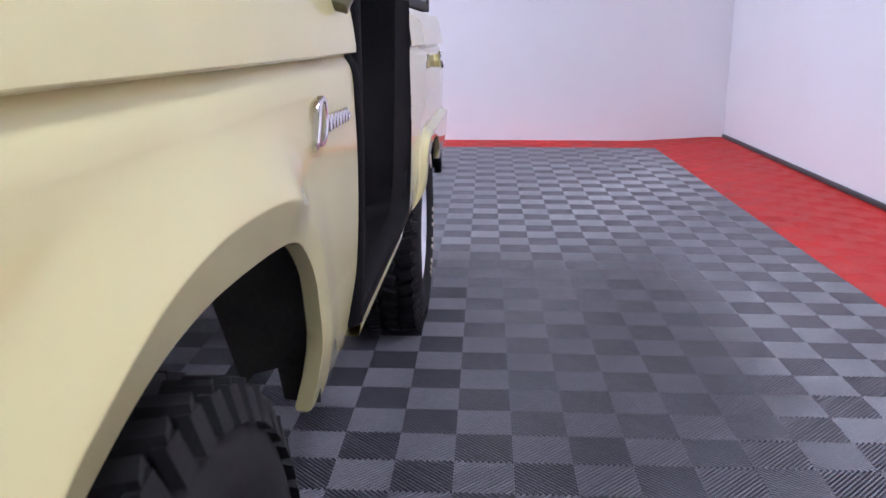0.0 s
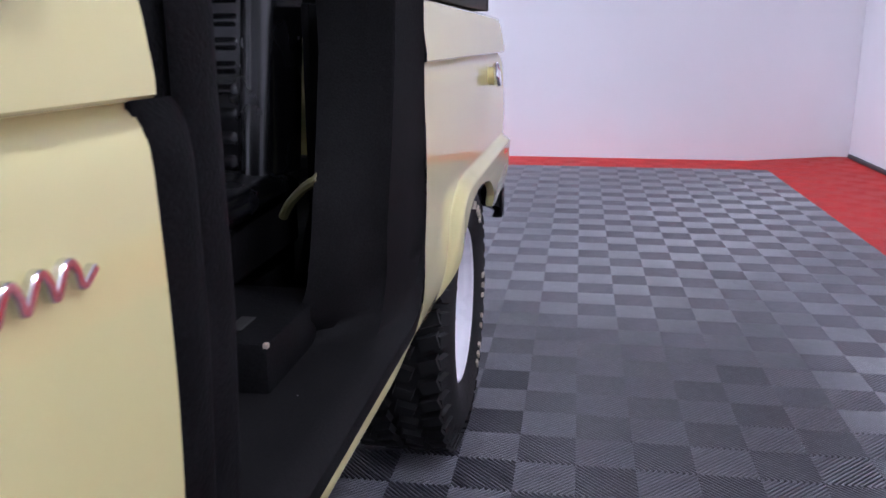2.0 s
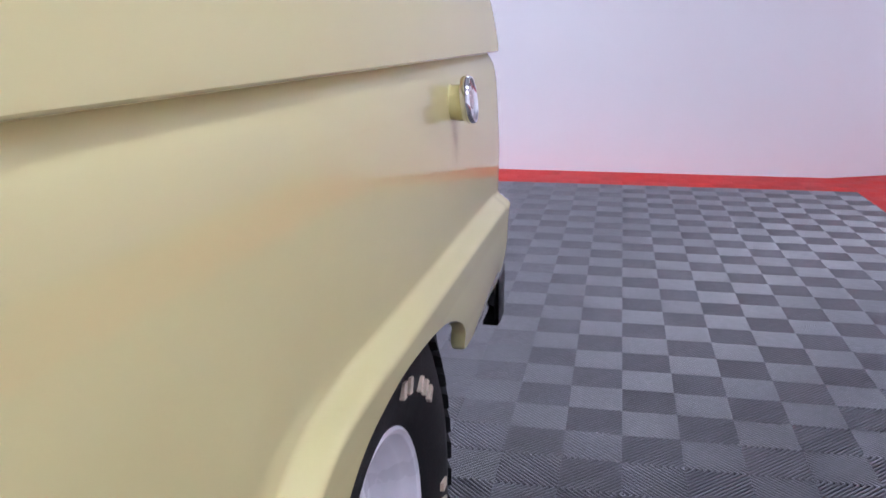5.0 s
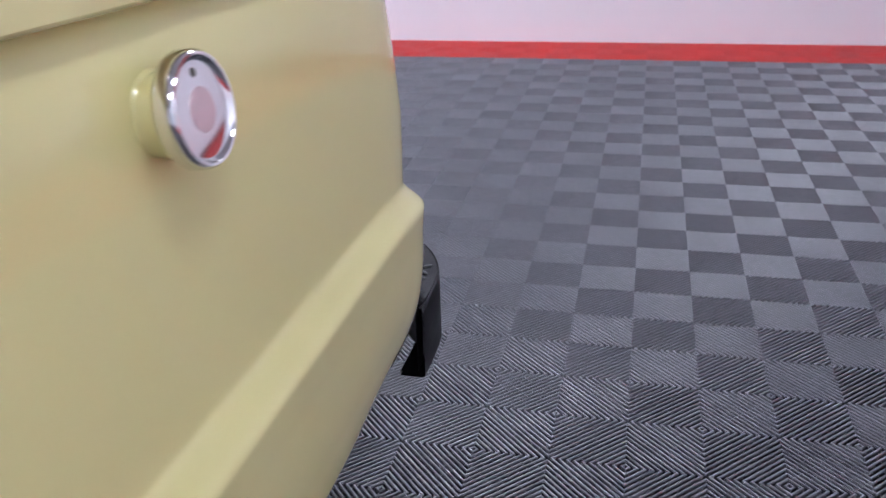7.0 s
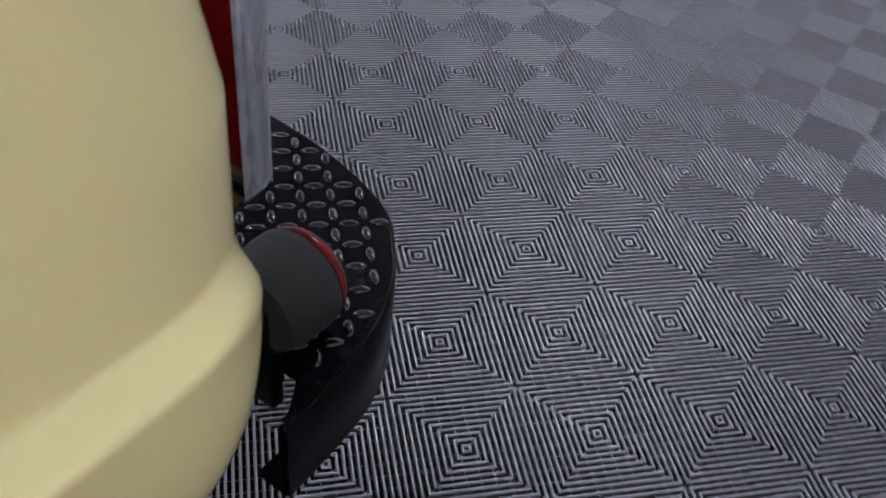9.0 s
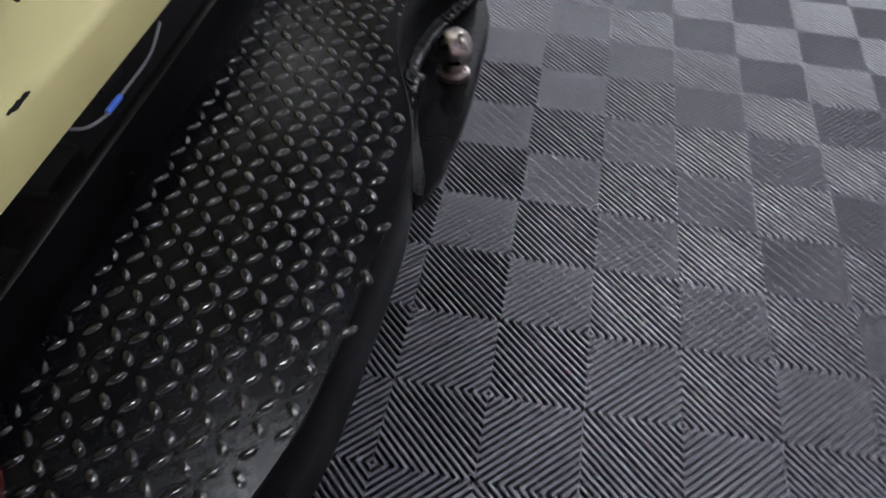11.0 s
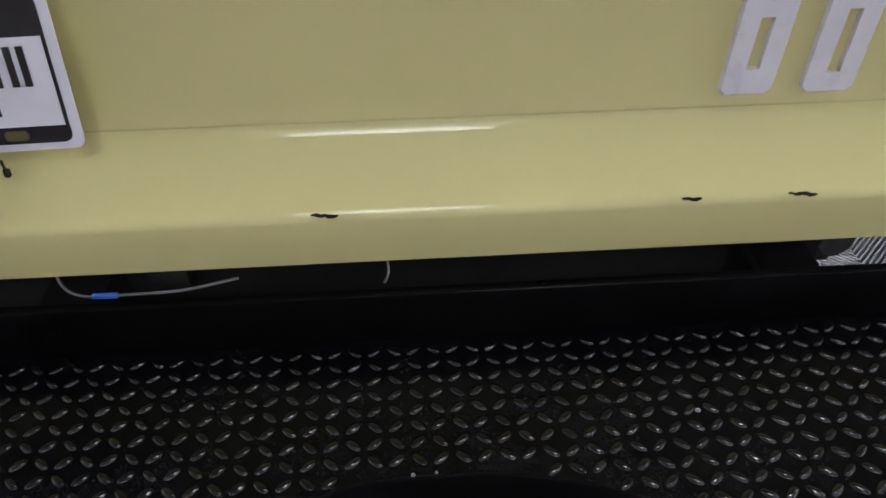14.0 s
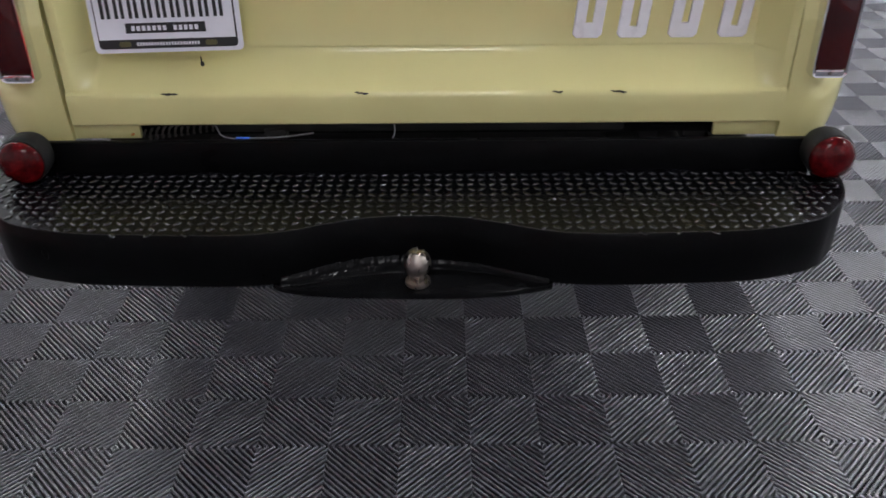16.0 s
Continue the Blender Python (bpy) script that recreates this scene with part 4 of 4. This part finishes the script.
studs = bmesh.new()
PITCH = 0.0212
for i in range(-40, 41):
    for j in range(0, 13):
        x, y = BM + i * PITCH, 0.411 + j * PITCH
        if not inside(x, y, 0.0115):
            continue
        a = radians(45 if (i + j) % 2 else -45)
        ca, sa = math.cos(a), math.sin(a)
        rings = []
        for grow, h in ((1.0, 0.0), (0.90, 0.0011), (0.66, 0.0019), (0.34, 0.0023)):
            ring = []
            for k in range(10):
                b = 2 * math.pi * k / 10
                p, q = 0.0102 * grow * math.cos(b), 0.0050 * grow * math.sin(b)
                ring.append(studs.verts.new((x + ca * p - sa * q, y + sa * p + ca * q, TOP_Z - 0.0017 + h)))
            rings.append(ring)
        for lo, hi in zip(rings, rings[1:]):
            for k in range(10):
                studs.faces.new((lo[k], lo[(k + 1) % 10], hi[(k + 1) % 10], hi[k]))
        studs.faces.new(rings[-1])
tagged(part("stud_pattern", studs, STUD, deck, "raised lozenge studs", 75), kind="stuff")

for cx, cy, cw in ((-1.240, 0.578, 0.0022), (-1.262, 0.577, 0.0016), (-1.53, 0.520, 0.0030)):
    part("bare_spot", lathe([(0.0, 0.0022), (cw * 0.5, 0.0018), (cw, 0.0)], (cx, cy, TOP_Z - 0.0012), "z", 9), WIRE, deck, "small pale chipped spot")
part("amber_clip", box((-0.70, 0.352, 0.612), (-0.694, 0.358, 0.616), 0.001), AMBER, bumper, "small amber clip")

# hitch tongue and ball
tongue = [(BM + x, y) for x, y in ((0.258, 0.632), (0.258, 0.647), (0.234, 0.659), (0.195, 0.667), (0.119, 0.675), (0.0, 0.679), (-0.10, 0.678), (-0.166, 0.673), (-0.212, 0.661), (-0.250, 0.650), (-0.254, 0.636), (-0.20, 0.60), (-0.10, 0.57), (0.10, 0.57), (0.20, 0.60))]
part("hitch_tongue", prism(tongue, "z", LOW_Z - 0.008, LOW_Z + 0.004, 0.002), GLOSS, bumper, "black steel tongue plate with weld bead")
def weld_fillet():
    """A broad lumpy fillet in the corner between skirt and tongue."""
    lumps = random.Random(11)
    line = [p for p in EDGE if abs(p.x - BM) < 0.250]
    fine = [a.lerp(b, k / 4) for a, b in zip(line, line[1:]) for k in range(4)] + [line[-1]]
    rows = []
    for p in fine:
        u = (p.x - BM) / 0.25
        wide = (0.026 if u > 0 else 0.014) * (1 - 0.55 * abs(u) ** 3)
        rows.append([Vector((p.x + lumps.uniform(-0.001, 0.001), p.y + wide * q + lumps.uniform(-0.0007, 0.0007), LOW_Z + 0.0045 + wide * h * lumps.uniform(0.88, 1.14)))
                     for q, h in ((-0.05, 0.95), (0.10, 0.62), (0.28, 0.38), (0.48, 0.24), (0.70, 0.16), (0.90, 0.10), (1.0, -0.03))])
    bm = bmesh.new()
    add_grid(bm, rows)
    return bm



part("weld_bead", weld_fillet(), GLOSS, bumper, "glossy black lumpy weld bead", 70, False)
BX, BY = -1.274, 0.645
part("hitch_ball", lathe([(0.0, 0.515), (0.010, 0.514), (0.013, 0.5128), (0.0175, 0.509), (0.0222, 0.502), (0.0248, 0.493), (0.0252, 0.487), (0.0240, 0.478), (0.0205, 0.471), (0.0165, 0.466), (0.0150, 0.461), (0.0155, 0.456), (0.0225, 0.453), (0.0230, 0.446), (0.0, 0.4445)], (BX, BY, 0), "z", 32), STEEL, bumper, "worn steel tow ball")
for x in (-0.505, -2.068):
    lamp = empty("bumper_lamp", (x, 0.43, 0.55), bumper)
    part("lamp_housing", lathe([(0.0, 0.380), (0.030, 0.380), (0.040, 0.386), (0.0455, 0.400), (0.047, 0.425), (0.0465, 0.438), (0.044, 0.442), (0.0, 0.442)], (x, 0, 0.595), "y", 40), RUBBER, lamp, "black round lamp housing")
    part("lamp_lens", lathe([(0.0435, 0.4435), (0.0440, 0.446), (0.0428, 0.4500), (0.039, 0.4552), (0.031, 0.4605), (0.0205, 0.4640), (0.010, 0.4657), (0.0, 0.4662)], (x, 0, 0.595), "y", 40), BUMPER_LENS, lamp, "domed red lens")
    part("lamp_foot", box((x - 0.015, 0.395, 0.548), (x + 0.015, 0.43, 0.560), 0.004), BLACK, lamp)
for sx in (1, -1):
    part("bumper_bracket", box((BM + sx * 0.42 - 0.03, 0.20, 0.48), (BM + sx * 0.42 + 0.03, 0.378, 0.56), 0.006), UNDER, bumper)

# under the tailgate: hose, wires, tank
coil = []
for k in range(15 * 10 + 1):
    a = 2 * math.pi * k / 10
    u = k / 150
    coil.append((-0.70 - 0.20 * u, 0.300 + 0.011 * math.cos(a), 0.588 + 0.03 * u + 0.011 * math.sin(a)))
part("coiled_hose", tube(coil, 0.0028, 6), GREASE, car, "greasy coiled hose")
part("wire", tube(curve_points([(-0.855, 0.325, 0.628), (-0.872, 0.350, 0.610), (-0.90, 0.362, 0.606), (-0.94, 0.363, 0.607), (-1.0, 0.364, 0.610), (-1.06, 0.350, 0.612)], 6), 0.0018, 6), WIRE, car, "thin grey wire")
part("wire_connector", tube([(-0.905, 0.3622, 0.6065), (-0.932, 0.3630, 0.6068)], 0.0034, 10), BLUE, car, "blue wire connector")
part("wire", tube(curve_points([(-1.213, 0.318, 0.640), (-1.222, 0.345, 0.628), (-1.224, 0.358, 0.616), (-1.219, 0.361, 0.604)], 6), 0.0015, 6), WIRE, car)
part("spare_bracket", box((-1.00, 0.30, 0.585), (-0.955, 0.33, 0.612), 0.003), UNDER, car)
part("rear_crossmember", box((-1.78, 0.224, 0.405), (-0.60, 0.246, 0.600), 0.006), UNDER, car, "dirty black frame crossmember")
part("fuel_tank", box((CX - 0.33, -0.10, 0.40), (CX + 0.33, 0.22, 0.58), 0.03), UNDER, car)
part("exhaust_pipe", tube(curve_points([(CX - 0.52, -0.6, 0.50), (CX - 0.54, -0.1, 0.53), (CX - 0.55, 0.20, 0.50)], 6), 0.024, 14), GREASE, car)

# the vehicle stands slightly askew to the tiles
PIVOT = Vector((-0.425, 0.30, 0))
SKEW = Matrix.Translation(PIVOT) @ Matrix.Rotation(radians(-0.55), 4, "Z") @ Matrix.Translation(-PIVOT)
car.matrix_basis = SKEW @ car.matrix_basis

# ---------------------------------------------------------------- floor tiles
RIBS = 10


def clip_strip(n_x, n_y, lo, hi, size):
    """The square [0, size]^2 cut to lo <= n.p <= hi."""
    poly = [(0, 0), (size, 0), (size, size), (0, size)]
    for sign, lim in ((1, lo), (-1, -hi)):
        out = []
        for k in range(len(poly)):
            a, b = poly[k], poly[(k + 1) % len(poly)]
            da, db = sign * (n_x * a[0] + n_y * a[1]) - lim, sign * (n_x * b[0] + n_y * b[1]) - lim
            if da >= 0:
                out.append(a)
            if da * db < 0:
                t = da / (da - db)
                out.append((a[0] + t * (b[0] - a[0]), a[1] + t * (b[1] - a[1])))
        poly = out
        if len(poly) < 3:
            return []
    return poly


def tile_data():
    """Corner points and faces of one tile of four squares of slanting ribs, about its middle."""
    pts, faces, seen = [], [], {}
    p = S / RIBS
    for qx in (-1, 0):
        for qy in (-1, 0):
            rising = qx == qy
            nx, ny = (1, -1) if rising else (1, 1)
            first = -RIBS if rising else 0
            for k in range(first, first + 2 * RIBS):
                c = (k + 0.5) * p
                levels = ((-0.11, -0.021), (-0.228, -0.0036), (-0.226, -0.0026), (-0.212, -0.0017), (-0.172, -0.00085), (-0.115, -0.00033), (-0.045, -5e-05), (0.045, -5e-05), (0.115, -0.00033), (0.172, -0.00085), (0.212, -0.0017), (0.226, -0.0026), (0.228, -0.0036), (0.11, -0.021))
                for (w0, h0), (w1, h1) in zip(levels, levels[1:]):
                    lo, hi = c + w0 * p, c + w1 * p
                    poly = clip_strip(nx, ny, min(lo, hi), max(lo, hi), S)
                    if len(poly) < 3:
                        continue
                    ring = []
                    for x, y in poly:
                        t = (nx * x + ny * y - lo) / (hi - lo)
                        p3 = (round(x + qx * S, 6), round(y + qy * S, 6), round(h0 + (h1 - h0) * t, 6))
                        key = (qx, qy, p3)
                        if key not in seen:
                            seen[key] = len(pts)
                            pts.append(p3)
                        if seen[key] not in ring:
                            ring.append(seen[key])
                    if len(ring) > 2:
                        faces.append(tuple(ring))
            # thin ties across the ribs
            tx, ty = (1, 1) if rising else (1, -1)
            for k in range(10):
                c = (k + 0.5) * 2 * S / 10 - (0 if rising else S)
                poly = clip_strip(tx, ty, c - 0.0008, c + 0.0008, S)
                if len(poly) >= 3:
                    base = len(pts)
                    pts += [(x + qx * S, y + qy * S, -0.0018) for x, y in poly]
                    faces.append(tuple(range(base, base + len(poly))))
    # thin rim round the tile
    for x0, y0, x1, y1 in ((-S, -S, S, -S + 0.0016), (-S, S - 0.0016, S, S), (-S, -S + 0.0016, -S + 0.0016, S - 0.0016), (S - 0.0016, -S + 0.0016, S, S - 0.0016)):
        b = len(pts)
        pts += [(x0, y0, -0.009), (x1, y0, -0.009), (x1, y1, -0.009), (x0, y1, -0.009)]
        faces.append((b, b + 1, b + 2, b + 3))
    return pts, faces


TILE_PTS, TILE_FACES = tile_data()

WEB = [(-S, -S, -0.0008), (S, -S, -0.0008), (S, S, -0.0008), (-S, S, -0.0008)]


def tile_mesh(mat, backed=False):
    me = bpy.data.meshes.new("floor_tile")
    n = len(TILE_PTS)
    web = WEB if backed else []
    me.from_pydata(TILE_PTS + web, [], TILE_FACES + ([(n, n + 1, n + 2, n + 3)] if backed else []))
    me.materials.append(mat)
    me.polygons.foreach_set("use_smooth", [True] * len(me.polygons))
    return me


for lo, hi in (((WEST, SOUTH, -0.02), (-31 * S, 5.1, -0.002)), ((-31 * S, SOUTH, -0.02), (WALL_X - 0.032, -30 * S, -0.002))):
    edge = part("floor_margin", box(lo, hi, 0.001), GREY_TILE)
    edge.parent = floor
GREY_MESH, RED_MESH = tile_mesh(GREY_TILE), tile_mesh(RED_TILE, True)
NUMP = np.array(TILE_PTS)
rest = {"grey": [], "red": []}
for i in range(-30, 15, 2):
    for j in range(-30, 36, 2):
        x, y = i * S, (j + 1) * S      # middle of the tile
        red = i >= 9 or j >= 30
        if y > 5.2 and x < 1.2:
            continue
        near = (-2.2 < x < 1.3 and -2.0 < y < 2.9) or (red and y > 2.2 and x > -1.6)
        if near:
            tile = new("floor_tile", RED_MESH if red else GREY_MESH)
            tile.parent = floor
            tile.matrix_basis = Matrix.Translation((x, y, 0))
        else:
            rest["red" if red else "grey"].append((x, y))
for tone, mat in (("grey", GREY_TILE), ("red", RED_TILE)):
    if not rest[tone]:
        continue
    one, shape = (NUMP, TILE_FACES) if tone == "grey" else (np.array(TILE_PTS + WEB), TILE_FACES + [tuple(range(len(TILE_PTS), len(TILE_PTS) + 4))])
    verts = np.concatenate([one + (x, y, 0) for x, y in rest[tone]])
    faces = [tuple(v + n * len(one) for v in f) for n in range(len(rest[tone])) for f in shape]
    me = bpy.data.meshes.new("floor_tiles")
    me.from_pydata(verts.tolist(), [], faces)
    me.materials.append(mat)
    me.polygons.foreach_set("use_smooth", [True] * len(me.polygons))
    ob = new("floor_tiles", me)
    ob.parent = floor
    tagged(ob, tone + " ribbed plastic floor tiles", kind="stuff")
